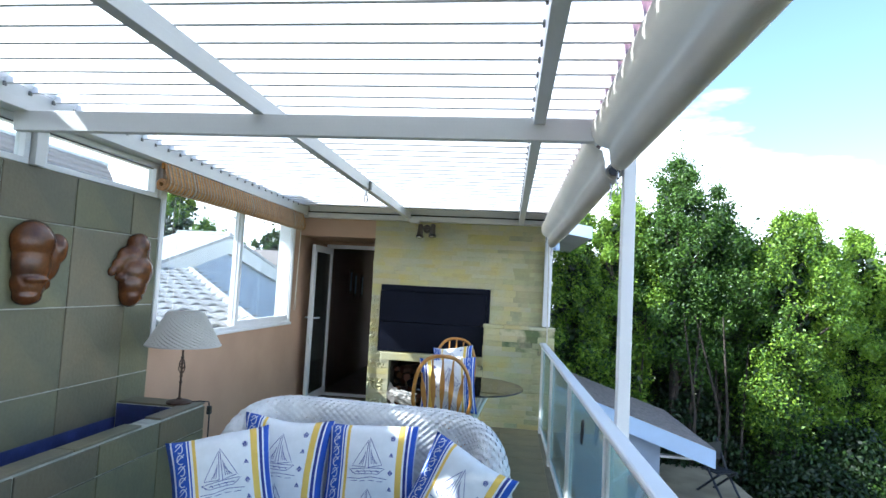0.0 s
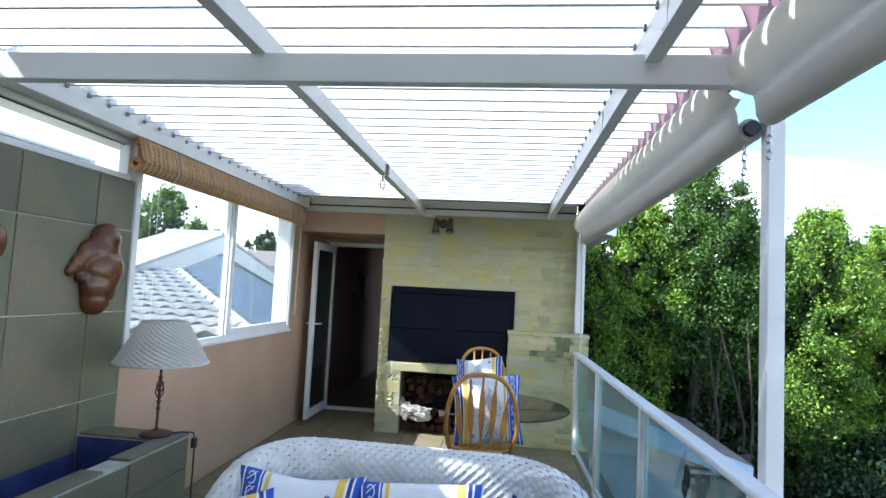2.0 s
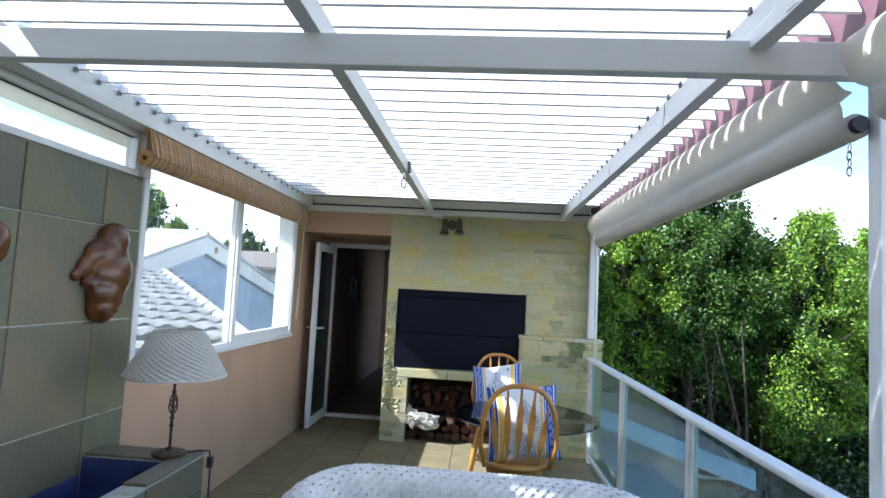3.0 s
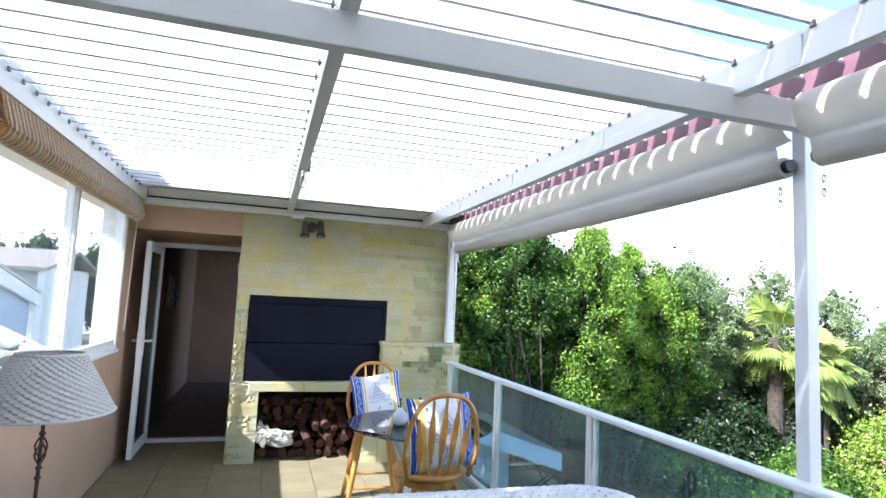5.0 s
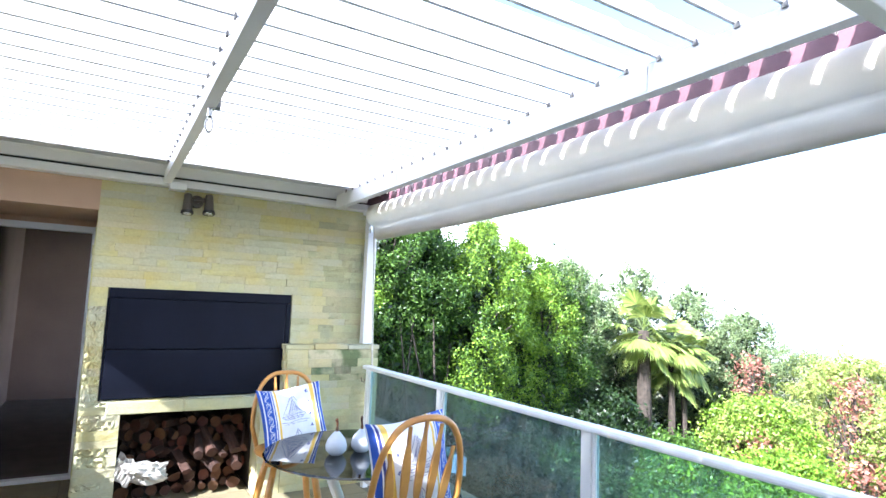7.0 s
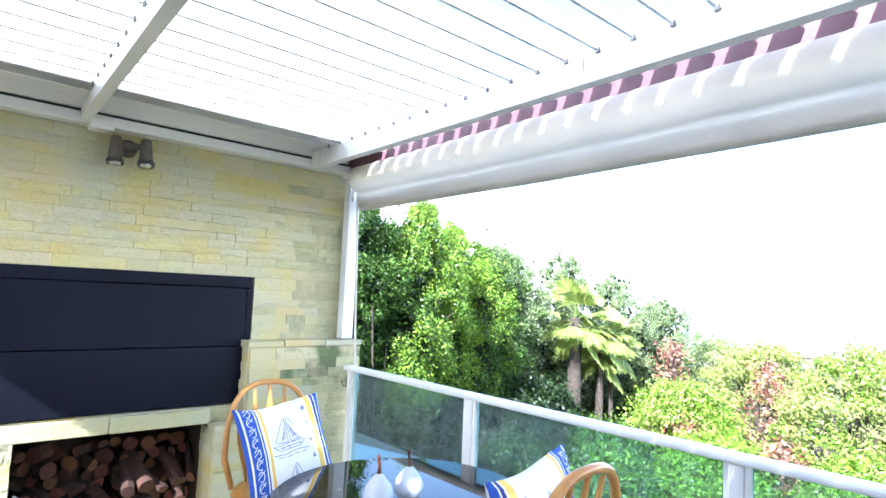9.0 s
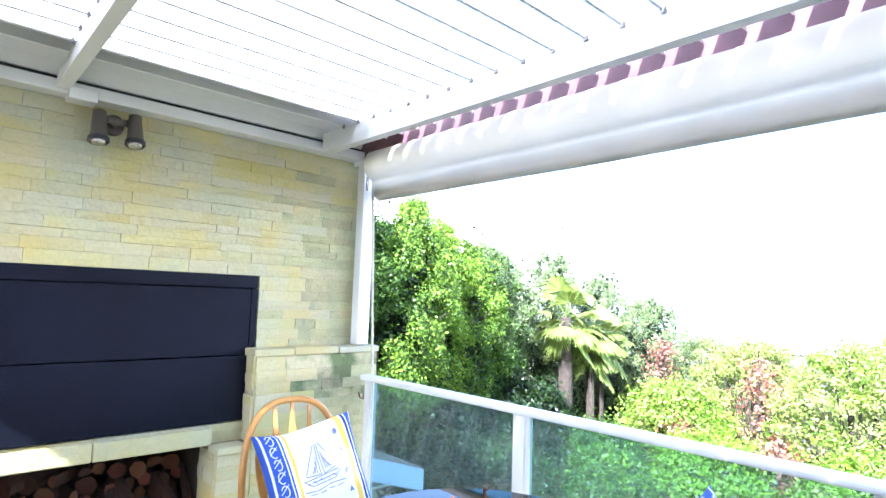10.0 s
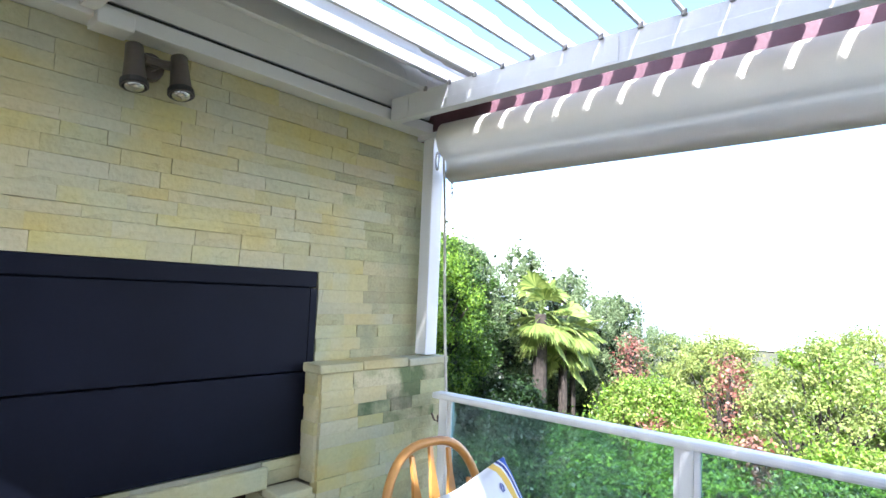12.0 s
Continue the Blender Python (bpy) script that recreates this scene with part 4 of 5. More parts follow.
def weave(name, path, section, nu, nv, amp, parent, label=""):
    """Woven sheet over a path (plan position, outward normal, height) and a section (out, up), with open gaps."""
    vs, fs = [], []
    U, V = nu * 4, nv * 3
    sec = np.array(section)
    sl = np.concatenate([[0], np.cumsum(np.hypot(*np.diff(sec, axis=0).T))])
    for j in range(V + 1):
        s = sl[-1] * j / V
        ox, oz = np.interp(s, sl, sec[:, 0]), np.interp(s, sl, sec[:, 1])
        k = min(np.searchsorted(sl, s, side="right"), len(sl) - 1)
        dx, dz = sec[k] - sec[k - 1]
        ln = math.hypot(dx, dz) or 1
        nx, nz = -dz / ln, dx / ln
        for i in range(U + 1):
            px, py, qx, qy, hh = path(i / U)
            d = amp * (1 if ((i // 4) + (j // 3)) % 2 else -1) * math.sin(math.pi * (i % 4) / 4) * (1.0 if j % 3 else 0.25)
            vs.append((px + qx * (ox + nx * d), py + qy * (ox + nx * d), (oz + nz * d) * hh if oz > 0.5 else oz + nz * d))
    for j in range(V):
        for i in range(U):
            if i % 4 in (0, 3) and j % 3 == 1 and ((i + 1) // 4 + j // 3) % 2 == 0:
                continue
            a = j * (U + 1) + i
            fs.append((a, a + 1, a + U + 2, a + U + 1))
    me = bpy.data.meshes.new(name)
    me.from_pydata(vs, [], fs)
    me.materials.append(M["wicker"])
    for p in me.polygons:
        p.use_smooth = True
    ob = new(name, me)
    ob.parent = parent
    if label:
        ob["label"] = label
    return ob


SL, SR, SB, SF = -1.178, -0.003, 3.069, 2.26      # left, right, back, front of the sofa's inner shell
CR = 0.253


def sofa_path(u):
    """Round the sofa from the front of one arm, along the back, to the front of the other: place, outward normal, height factor."""
    a, c = SB - CR - SF, SR - SL - 2 * CR
    arc = CR * math.pi / 2
    s = u * (2 * a + 2 * arc + c)
    if s < a:
        x, y, nx, ny = SL, SF + s, -1, 0
    elif s < a + arc:
        th = (s - a) / CR
        x, y, nx, ny = SL + CR - CR * math.cos(th), SB - CR + CR * math.sin(th), -math.cos(th), math.sin(th)
    elif s < a + arc + c:
        x, y, nx, ny = SL + CR + s - a - arc, SB, 0, 1
    elif s < a + 2 * arc + c:
        th = (s - a - arc - c) / CR
        x, y, nx, ny = SR - CR + CR * math.sin(th), SB - CR + CR * math.cos(th), math.sin(th), math.cos(th)
    else:
        x, y, nx, ny = SR, SB - CR - (s - a - 2 * arc - c), 1, 0
    back = 1 / (1 + math.exp(-(y - SB + CR * 0.9) / 0.07))
    h = 0.70 + 0.356 * back - 0.053 * back * max(0, min(1, (x + 1.0) / 1.1))
    return x, y, nx, ny, h


sec = [(0.0, 0.40), (0.0, 0.62), (0.0, 0.90)]
for th in np.linspace(math.radians(180), math.radians(-100), 12):
    sec.append((0.062 + 0.062 * math.cos(th), 0.935 + 0.062 * math.sin(th)))
sec += [(0.035, 0.86), (0.03, 0.62), (0.05, 0.30), (0.06, 0.08)]
weave("shell", sofa_path, sec, 136, 96, 0.0028, sofa, "woven white wicker back and arms")
part("seat_base", box(SL + 0.02, SR - 0.02, SF + 0.02, SB - 0.02, 0.10, 0.33, 0.02), "wicker", sofa)
for x, y in ((SL + 0.03, SF + 0.05), (SR - 0.03, SF + 0.05), (SL + 0.1, SB - 0.06), (SR - 0.1, SB - 0.06)):
    part("leg", tube([(x, y, 0.0), (x, y, 0.12)], 0.025), "wicker", sofa)
seat = bmesh.new()
add_box(seat, SL + 0.03, SR - 0.03, SF, SB - 0.05, 0.332, 0.46, 0.04)
sc = tagged(link_mesh("seat_cushion", seat, "print"), "long blue and white seat cushion on the wicker sofa", "cushion")
sc.matrix_basis = SOFA_TURN

cushion("blue bordered cushion with sailing boats, leaning in the sofa corner", pose(-1.115, 2.58, 0.735, -14, -8, 30), 0.44, 0.44, 0.15, 1.3)
cushion("blue bordered cushion with sailing boats on the wicker sofa", pose(-0.945, 2.82, 0.755, -16, 2, 5), 0.45, 0.45, 0.16, 4.1)
cushion("blue bordered cushion with sailing boats on the wicker sofa", pose(-0.52, 2.86, 0.75, -16, -1, 5), 0.45, 0.45, 0.16, 7.7)
cushion("blue bordered cushion with sailing boats, tilted against the sofa arm", pose(-0.10, 2.74, 0.70, -16, 20, -20), 0.44, 0.44, 0.15, 9.2)

# ---- high swivel chairs ----
def swivel_chair(at, rz):
    c = thing("swivel_chair", "varnished pine high swivel chair with a hoop back", "chair", at, rz, "pine chairs at the glass table")
    st = lathe([(0.0, 0.640), (0.17, 0.642), (0.215, 0.655), (0.225, 0.668), (0.215, 0.682), (0.16, 0.678), (0.08, 0.672), (0.0, 0.671)], 32)
    part("seat", st, "pine", c, smooth=True)
    part("swivel_drum", lathe([(0.15, 0.585), (0.165, 0.592), (0.165, 0.63), (0.15, 0.639)], 24), "pine", c)
    hoop = []
    for a in np.linspace(-1.0, 1.0, 29):
        th = a * math.pi * 0.5
        x = 0.218 * math.copysign(abs(math.sin(th)) ** 0.75, a)
        z = 0.67 + 0.47 * abs(math.cos(th)) ** 0.62
        z = max(z, 0.67)
        if abs(a) > 0.93:
            x *= 0.97
        hoop.append((x, 0.155 + 0.10 * (z - 0.67) / 0.47, z))
    hoop[0], hoop[-1] = (-0.185, 0.15, 0.66), (0.185, 0.15, 0.66)
    part("back_hoop", tube(hoop, 0.0145, 10), "pine", c, smooth=True)
    for k in range(5):
        f = (k - 2) / 2
        xb, xt = 0.115 * f, 0.155 * f
        zt = 0.67 + 0.47 * max(0.0, 1 - (abs(xt) / 0.218) ** 2.2) ** 0.5 - 0.005
        sp = bmesh.new()
        lv = []
        for s in np.linspace(0, 1, 13):
            wd = 0.0065 + 0.0125 * max(0, math.sin(math.pi * min(1, max(0, (s - 0.22) / 0.62)))) ** 0.7
            x, y, z = xb + (xt - xb) * s, 0.16 + 0.095 * s * (zt - 0.67) / 0.47, 0.67 + (zt - 0.67) * s
            lv.append([sp.verts.new((x + a * wd, y + b * 0.006, z)) for a, b in ((-1, -1), (1, -1), (1, 1), (-1, 1))])
        for p, q in zip(lv, lv[1:]):
            for j in range(4):
                sp.faces.new((p[j], p[(j + 1) % 4], q[(j + 1) % 4], q[j]))
        part("spindle", sp, "pine", c)
    feet = [(sx * 0.215, sy * 0.215) for sx in (-1, 1) for sy in (-1, 1)]
    for x, y in feet:
        part("leg", tube([(x * 0.55, y * 0.55, 0.60), (x * 0.7, y * 0.7, 0.42), (x, y, 0.0)], [0.019, 0.023, 0.016], 10), "pine", c, smooth=True)
    for (x0, y0), (x1, y1) in ((feet[0], feet[1]), (feet[2], feet[3]), (feet[0], feet[2]), (feet[1], feet[3])):
        part("stretcher", tube([(x0 * 0.87, y0 * 0.87, 0.2), (x1 * 0.87, y1 * 0.87, 0.2)], 0.011), "pine", c)
    return c


swivel_chair((-0.375, 4.58, 0), 183)
swivel_chair((-0.45, 5.93, 0), -4).scale = (1, 1, 0.972)
cushion("blue bordered boat cushion upright on a pine chair", pose(-0.335, 4.51, 0.895, 10, 3, 190), 0.44, 0.43, 0.13, 3.3, back=True)
cushion("blue bordered boat cushion leaning on a pine chair", pose(-0.44, 5.93, 0.835, -28, -7, -3), 0.42, 0.46, 0.16, 5.9)

# ---- glass table ----
table = thing("glass_table", "round smoked glass table on white tubular legs", "table", (-0.26, 5.24, 0))
part("tabletop", lathe([(0.0, 0.778), (0.515, 0.778), (0.523, 0.784), (0.515, 0.790), (0.0, 0.790)], 64), "table_glass", table, "smoked glass top")
for k in range(4):
    a = math.radians(35 + 90 * k)
    c, s = math.cos(a), math.sin(a)
    part("leg", tube([(0.30 * c, 0.30 * s, 0.772), (0.20 * c, 0.20 * s, 0.62), (0.08 * c, 0.08 * s, 0.40), (0.16 * c, 0.16 * s, 0.15), (0.32 * c, 0.32 * s, 0.0)], 0.022, 10), "white_alu", table, smooth=True)
part("ring", tube([(0.10 * math.cos(a), 0.10 * math.sin(a), 0.40) for a in np.linspace(0, math.tau, 25)], 0.012, 8), "white_alu", table)
part("rim_pad", tube([(0.30 * math.cos(a), 0.30 * math.sin(a), 0.772) for a in np.linspace(0, math.tau, 41)], 0.006, 6), "white_alu", table)


# guinea fowl figurine simplified to a rounded body, its neck a bent stalk
def fowl_figurine(x, y, seed):
    g = thing("ceramic_fowl", "small white ceramic guinea fowl figurine with a dark neck", "ornament", (x, y, 0.790), seed * 40, "ceramic gourds on the glass table")
    part("body", lathe([(0.0, 0.0), (0.035, 0.002), (0.055, 0.025), (0.058, 0.05), (0.048, 0.08), (0.028, 0.105), (0.014, 0.12), (0.0, 0.125)], 24), "ceramic", g, smooth=True)
    part("stalk", tube([(0, 0, 0.118), (0.003, 0, 0.145), (0.006, 0.003, 0.168), (0.0, 0.004, 0.182), (-0.012, 0.004, 0.18)], [0.010, 0.006, 0.006, 0.008, 0.003], 8), "terracotta", g)


fowl_figurine(-0.42, 5.20, 1)
fowl_figurine(-0.27, 5.21, 2)

# ---- small fittings ----
clip = thing("snap_hook", "black snap hook clipped to the balustrade", "hook", (0.545, 3.46, 0.93))
part("loop", tube([(0, 0.022 * math.sin(a), -0.035 - 0.045 * math.cos(a)) for a in np.linspace(0, math.tau, 17)], 0.007, 6), "dark", clip)
part("loop", tube([(0, 0.03 + 0.022 * math.sin(a), -0.09 - 0.035 * math.cos(a)) for a in np.linspace(0, math.tau, 17)], 0.006, 6), "dark", clip)
rp = thing("tie_rope", "off-white tie rope hanging from the far post", "rope", (0, 0, 0))
part("strand", tube([(0.545, 7.06, 2.34), (0.56, 7.05, 2.0), (0.565, 7.03, 1.5), (0.57, 7.0, 1.05), (0.57, 6.93, 0.92), (0.555, 6.925, 0.88), (0.54, 6.93, 0.87)], 0.008, 6), "rope", rp)
part("clip", tube([(0.52, 7.085 + 0.012 * math.sin(a), 2.31 - 0.05 * math.cos(a)) for a in np.linspace(0, math.tau, 15)], 0.006, 6), "steel", rp, "steel snap hook")
part("wall_hook", tube([(0.50, 6.99, 0.93), (0.49, 6.98, 0.90), (0.47, 6.985, 0.91), (0.475, 7.01, 0.94)], 0.005, 6), "iron", rp)
for x, y, z0 in ((-2.645, 9.55, 1.45), (-2.645, 9.85, 1.40), (-2.645, 10.3, 1.38)):
    pf = thing("picture_frame", "small framed picture on the dim hall wall", "picture", (x, y, z0), 0, "pictures in the hall")
    part("frame", box(0.0, 0.02, 0, 0.16, 0, 0.42, 0.003), "bronze", pf)
    part("print", box(0.02, 0.022, 0.03, 0.13, 0.05, 0.37), "render_grey", pf)


# ---- outside: ground, lower house, neighbour's house ----
GZ = -3.3
gb = bmesh.new()
bmesh.ops.create_grid(gb, x_segments=40, y_segments=40, size=3000)
setting("ground", gb, "ground", "garden ground of grass and soil", "ground").location = (0, 0, GZ)
hb = bmesh.new()
N, R = 90, 1400.0
lo = [hb.verts.new((R * math.cos(a), R * math.sin(a), GZ)) for a in np.linspace(0, math.tau, N, endpoint=False)]
hi = [hb.verts.new(((R + 60) * math.cos(a), (R + 60) * math.sin(a), 3 + 9 * abs(noise.noise(Vector((3 * math.cos(a), 3 * math.sin(a), 0.3)))))) for a in np.linspace(0, math.tau, N, endpoint=False)]
for i in range(N):
    hb.faces.new((lo[i], lo[(i + 1) % N], hi[(i + 1) % N], hi[i]))
# haze is put into both base colours: bluish hills, near-white far ground
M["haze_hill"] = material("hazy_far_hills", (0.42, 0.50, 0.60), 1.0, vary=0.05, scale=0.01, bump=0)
M["far_ground"] = material("haze_pale_ground", (0.62, 0.64, 0.66), 1.0, vary=0.1, scale=0.02, bump=0)
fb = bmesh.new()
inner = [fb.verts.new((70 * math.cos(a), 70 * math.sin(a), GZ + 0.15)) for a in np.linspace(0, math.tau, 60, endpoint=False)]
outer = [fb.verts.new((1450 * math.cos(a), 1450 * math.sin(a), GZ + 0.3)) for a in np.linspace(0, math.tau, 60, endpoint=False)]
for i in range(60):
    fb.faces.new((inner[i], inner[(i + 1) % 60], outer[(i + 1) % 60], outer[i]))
setting("backdrop_coast", fb, "far_ground", "far ground beyond the gardens, coloured pale for haze", "coast")
setting("backdrop", hb, "haze_hill", "far hills on the horizon, coloured blue for haze", "hills")

setting("patio", box(0.9, 9.5, 4.5, 10.5, GZ - 0.1, GZ + 0.05), "patio", "sandy paved patio on the level below", "patio")
setting("patio", box(2.77, 4.75, 10.45, 13.25, GZ, -1.95), "patio", "raised sandy paved garden terrace beside the lower wing", "patio")
setting("wall_lower", box(-2.8, 0.70, -3.2, 9.0, GZ, -0.302), "render_white", "white rendered wall under the terrace", "wall")

lower = thing("lower_roof", "single storey wing with grey shingle roof and pale blue bargeboard", "house", (0, 0, 0))
C, SLOPE = (3.46, -0.73), 0.337
def roof_z(x):
    return C[1] + (C[0] - x) * SLOPE
xl = 0.2
bm = bmesh.new()
q = [(C[0], 9.80), (C[0], 12.8), (xl, 12.8), (xl, 9.80)]
top = [bm.verts.new((x, y, roof_z(x))) for x, y in q]
bot = [bm.verts.new((x, y, roof_z(x) - 0.06)) for x, y in q]
bm.faces.new(top)
bm.faces.new(bot[::-1])
for i in range(4):
    bm.faces.new((top[i], bot[i], bot[(i + 1) % 4], top[(i + 1) % 4]))
bmesh.ops.recalc_face_normals(bm, faces=bm.faces)
M["shingle"] = material("grey_brown_shingles", (0.30, 0.25, 0.22), 0.9, vary=0.18, scale=14, bump=0.5, fine=90)
part("roof", bm, "shingle", lower)
M["blue_board"] = material("pale_painted_bargeboard", (0.48, 0.60, 0.78), 0.5, vary=0.04, scale=3)
part("bargeboard", prism([(C[0] + 0.02, C[1] - 0.005), (C[0] + 0.02, C[1] - 0.285), (xl, roof_z(xl) - 0.285), (xl, roof_z(xl) - 0.005)], "y", 9.76, 9.80), "blue_board", lower)
part("eave_board", box(C[0], C[0] + 0.03, 9.80, 12.8, C[1] - 0.25, C[1] - 0.01), "blue_board", lower)
part("gable_wall", prism([(xl, GZ), (2.75, GZ), (2.75, roof_z(2.75) - 0.2), (xl, roof_z(xl) - 0.2)], "y", 10.25, 10.4), "render_grey", lower)
part("side_wall", box(2.6, 2.75, 10.4, 12.8, GZ, roof_z(2.75) - 0.1), "render_grey", lower)
part("soffit", box(2.75, 3.4, 10.2, 10.3, -1.02, -0.98), "render_white", lower)
for i in range(13):                      # shingle courses
    x0 = C[0] + 0.02 - i * 0.26
    cb = prism([(x0, roof_z(x0) + 0.004), (x0 - 0.27, roof_z(x0 - 0.27) + 0.004), (x0 - 0.27, roof_z(x0 - 0.27) + 0.010), (x0, roof_z(x0) + 0.024)], "y", 9.79, 12.8)
    part("shingle_course", cb, "shingle", lower)
# upper eave of the house beyond the stone wall
ue = thing("house_eave", "pale eave corner of the house beyond the terrace", "eave", kind="structure")
part("fascia", prism([(0.66, 2.94), (1.46, 2.80), (1.46, 2.60), (0.66, 2.74)], "y", 9.9, 9.94), "blue_board", ue)
# soffit, roof and wall carried back out of view to shade the hedge
part("soffit", prism([(0.66, 2.73), (1.44, 2.60), (1.44, 2.62), (0.66, 2.75)], "y", 9.94, 13.6), "render_white", ue)
part("roof", prism([(1.46, 2.81), (0.66, 2.95), (0.62, 2.98), (0.62, 2.96), (0.66, 2.90), (1.46, 2.76)], "y", 9.945, 13.6), "shingle", ue)
part("house_wall", box(-2.6, 0.60, 12.9, 13.5, GZ, 2.70), "render_white", ue)
part("downlight", lathe([(0.05, 0.0), (0.06, 0.04), (0.05, 0.12), (0.02, 0.14)], 14), "blue_board", ue).location = (0.85, 9.7, 2.36)
part("bracket", box(0.66, 0.86, 9.68, 9.74, 2.40, 2.44), "dark", ue)

# garden bench and chair on the patio, seen through the glass
def garden_chair(at, rz):
    c = thing("garden_chair", "dark metal garden chair on the lower patio", "chair", at, rz, "patio chairs")
    for x in (-0.22, 0.22):
        part("side_frame", tube([(x, -0.28, 0.0), (x, 0.02, 0.42), (x, 0.25, 0.95)], 0.022), "dark", c)
        part("leg", tube([(x, 0.30, 0.0), (x, -0.20, 0.44)], 0.022), "dark", c)
    for k in range(5):
        part("seat_slat", box(-0.22, 0.22, -0.20 + k * 0.09, -0.13 + k * 0.09, 0.43, 0.45), "dark", c)
    part("back_panel", box(-0.22, 0.22, 0.14, 0.165, 0.6, 0.92), "dark", c)


garden_chair((4.15, 11.5, -1.95), 30)
garden_chair((5.6, 7.4, GZ + 0.05), 75)
M["blue_wood"] = material("blue_painted_slats", (0.16, 0.32, 0.52), 0.5, vary=0.1, scale=6)
bench = thing("garden_table", "blue slatted garden table on the lower patio", "table", (3.0, 8.3, GZ + 0.05), 8)
for k in range(9):
    part("slat", box(-1.0, 1.0, -0.55 + k * 0.125, -0.44 + k * 0.125, 0.70, 0.73, 0.004), "blue_wood", bench)
for x in (-0.85, 0.85):
    for y in (-0.45, 0.45):
        part("leg", box(x - 0.035, x + 0.035, y - 0.035, y + 0.035, 0, 0.70), "blue_wood", bench)

# neighbour's house seen through the side window
GX = -8.0
nh = thing("neighbour_house", "neighbouring house with grey gable and white bargeboards", "house", (0, 0, 0))
part("gable_wall", prism([(10.9, GZ), (21.0, GZ), (21.0, 1.2), (15.45, 2.38), (10.9, 1.2)], "x", GX - 0.3, GX - 0.1), "render_grey", nh)
for a, b in (((15.45, 2.74), (10.6, 1.36)), ((15.45, 2.74), (21.3, 1.36))):
    part("bargeboard", prism([a, b, (b[0], b[1] - 0.36), (a[0], a[1] - 0.44)], "x", GX - 0.06, GX + 0.05), "render_white", nh)
for yb, zb in ((10.6, 1.36), (21.3, 1.36)):
    part("roof", prism([(15.45, 2.75), (yb, zb + 0.01), (yb, zb + 0.09), (15.45, 2.83)], "x", -9.6, GX + 0.08), "roof_tile", nh)
part("ridge", tube([(GX + 0.05, 15.45, 2.82), (-9.6, 15.45, 2.82)], 0.09, 10), "roof_tile", nh)
part("vent", lathe([(0.09, 0.0), (0.09, 0.02), (0.0, 0.03)], 14), "leaf_red", nh, "small red roundel").matrix_basis = pose(GX + 0.06, 15.95, 2.42, 0, 90, 0)
nw = thing("tiled_roof", "low hipped roof of pale concrete tiles outside the window", "roof", kind="structure")
RS = 0.1625


def hip_x(y):
    return -3.6 - (y - 8.0) * 0.825


def tile_z(y):
    return 0.95 + RS * (y - 8.0)


dk = bmesh.new()
dv = [dk.verts.new((x, y, tile_z(y) - 0.03)) for x, y in ((-13.0, 7.6), (hip_x(7.6) - 0.05, 7.6), (hip_x(12.6) - 0.05, 12.6), (-13.0, 12.6))]
dw = [dk.verts.new((v.co.x, v.co.y, v.co.z - 0.08)) for v in dv]
dk.faces.new(dv)
dk.faces.new(dw[::-1])
for k in range(4):
    dk.faces.new((dv[k], dw[k], dw[(k + 1) % 4], dv[(k + 1) % 4]))
bmesh.ops.recalc_face_normals(dk, faces=dk.faces)
part("deck", dk, "roof_tile", nw)
part("hip_ridge", tube([(hip_x(7.6), 7.6, tile_z(7.6) + 0.04), (hip_x(12.6), 12.6, tile_z(12.6) + 0.04)], 0.08, 10), "roof_tile", nw)
tp = [(x, 0.026 * (1 + math.cos(2 * math.pi * x / 0.30))) for x in np.linspace(0, 0.30, 9)]
tm = bmesh.new()
fr_, bk_ = [], []
for x, h in tp:
    fr_.append((tm.verts.new((x, 0, h + 0.075)), tm.verts.new((x, 0, h + 0.042)), tm.verts.new((x, 0.03, h + 0.040)), tm.verts.new((x, 0.035, -0.02))))
    bk_.append(tm.verts.new((x, 0.47, h * 0.9 + 0.005)))
for i in range(len(tp) - 1):
    tm.faces.new((fr_[i][0], fr_[i + 1][0], bk_[i + 1], bk_[i]))
    tm.faces.new((fr_[i][1], fr_[i + 1][1], fr_[i + 1][0], fr_[i][0]))
    # the shadow below each tile lip is painted as a dark riser
    tm.faces.new((fr_[i][2], fr_[i + 1][2], fr_[i + 1][1], fr_[i][1])).material_index = 1
    tm.faces.new((fr_[i][3], fr_[i + 1][3], fr_[i + 1][2], fr_[i][2])).material_index = 1
tme = bpy.data.meshes.new("roof_tile")
bmesh.ops.recalc_face_normals(tm, faces=tm.faces)
tm.to_mesh(tme)
tm.free()
tme.materials.append(M["roof_tile"])
tme.materials.append(M["lip_shade"])
for r in range(12):
    y = 7.6 + r * 0.43
    for k in range(26):
        x = hip_x(y) - 0.36 - k * 0.30
        if x < -12:
            continue
        o = new("roof_tile", tme)
        o.parent = nw
        o.matrix_basis = pose(x, y, tile_z(y), math.degrees(math.atan(RS)), 0, 0)
# taller neighbouring roof, seen through the narrow top lights
uh = thing("upper_house", "taller neighbouring house with a grey shingled hip roof", "house", (0, 0, 0))
part("house_wall", box(-23.0, -13.9, 6.2, 17.6, GZ, 3.1), "render_white", uh)
hr = bmesh.new()
rv = [hr.verts.new(c) for c in ((-17.9, 7.4, 6.27), (-17.9, 22.8, 6.27), (-13.2, 4.8, 3.07), (-13.2, 18.6, 3.07), (-23.6, 4.8, 3.07), (-23.6, 23.4, 3.07))]
for q in ((0, 2, 3, 1), (1, 3, 5), (0, 1, 5, 4), (0, 4, 2), (2, 4, 5, 3)):
    hr.faces.new([rv[i] for i in q])
bmesh.ops.recalc_face_normals(hr, faces=hr.faces)
part("roof", hr, "shingle", uh)
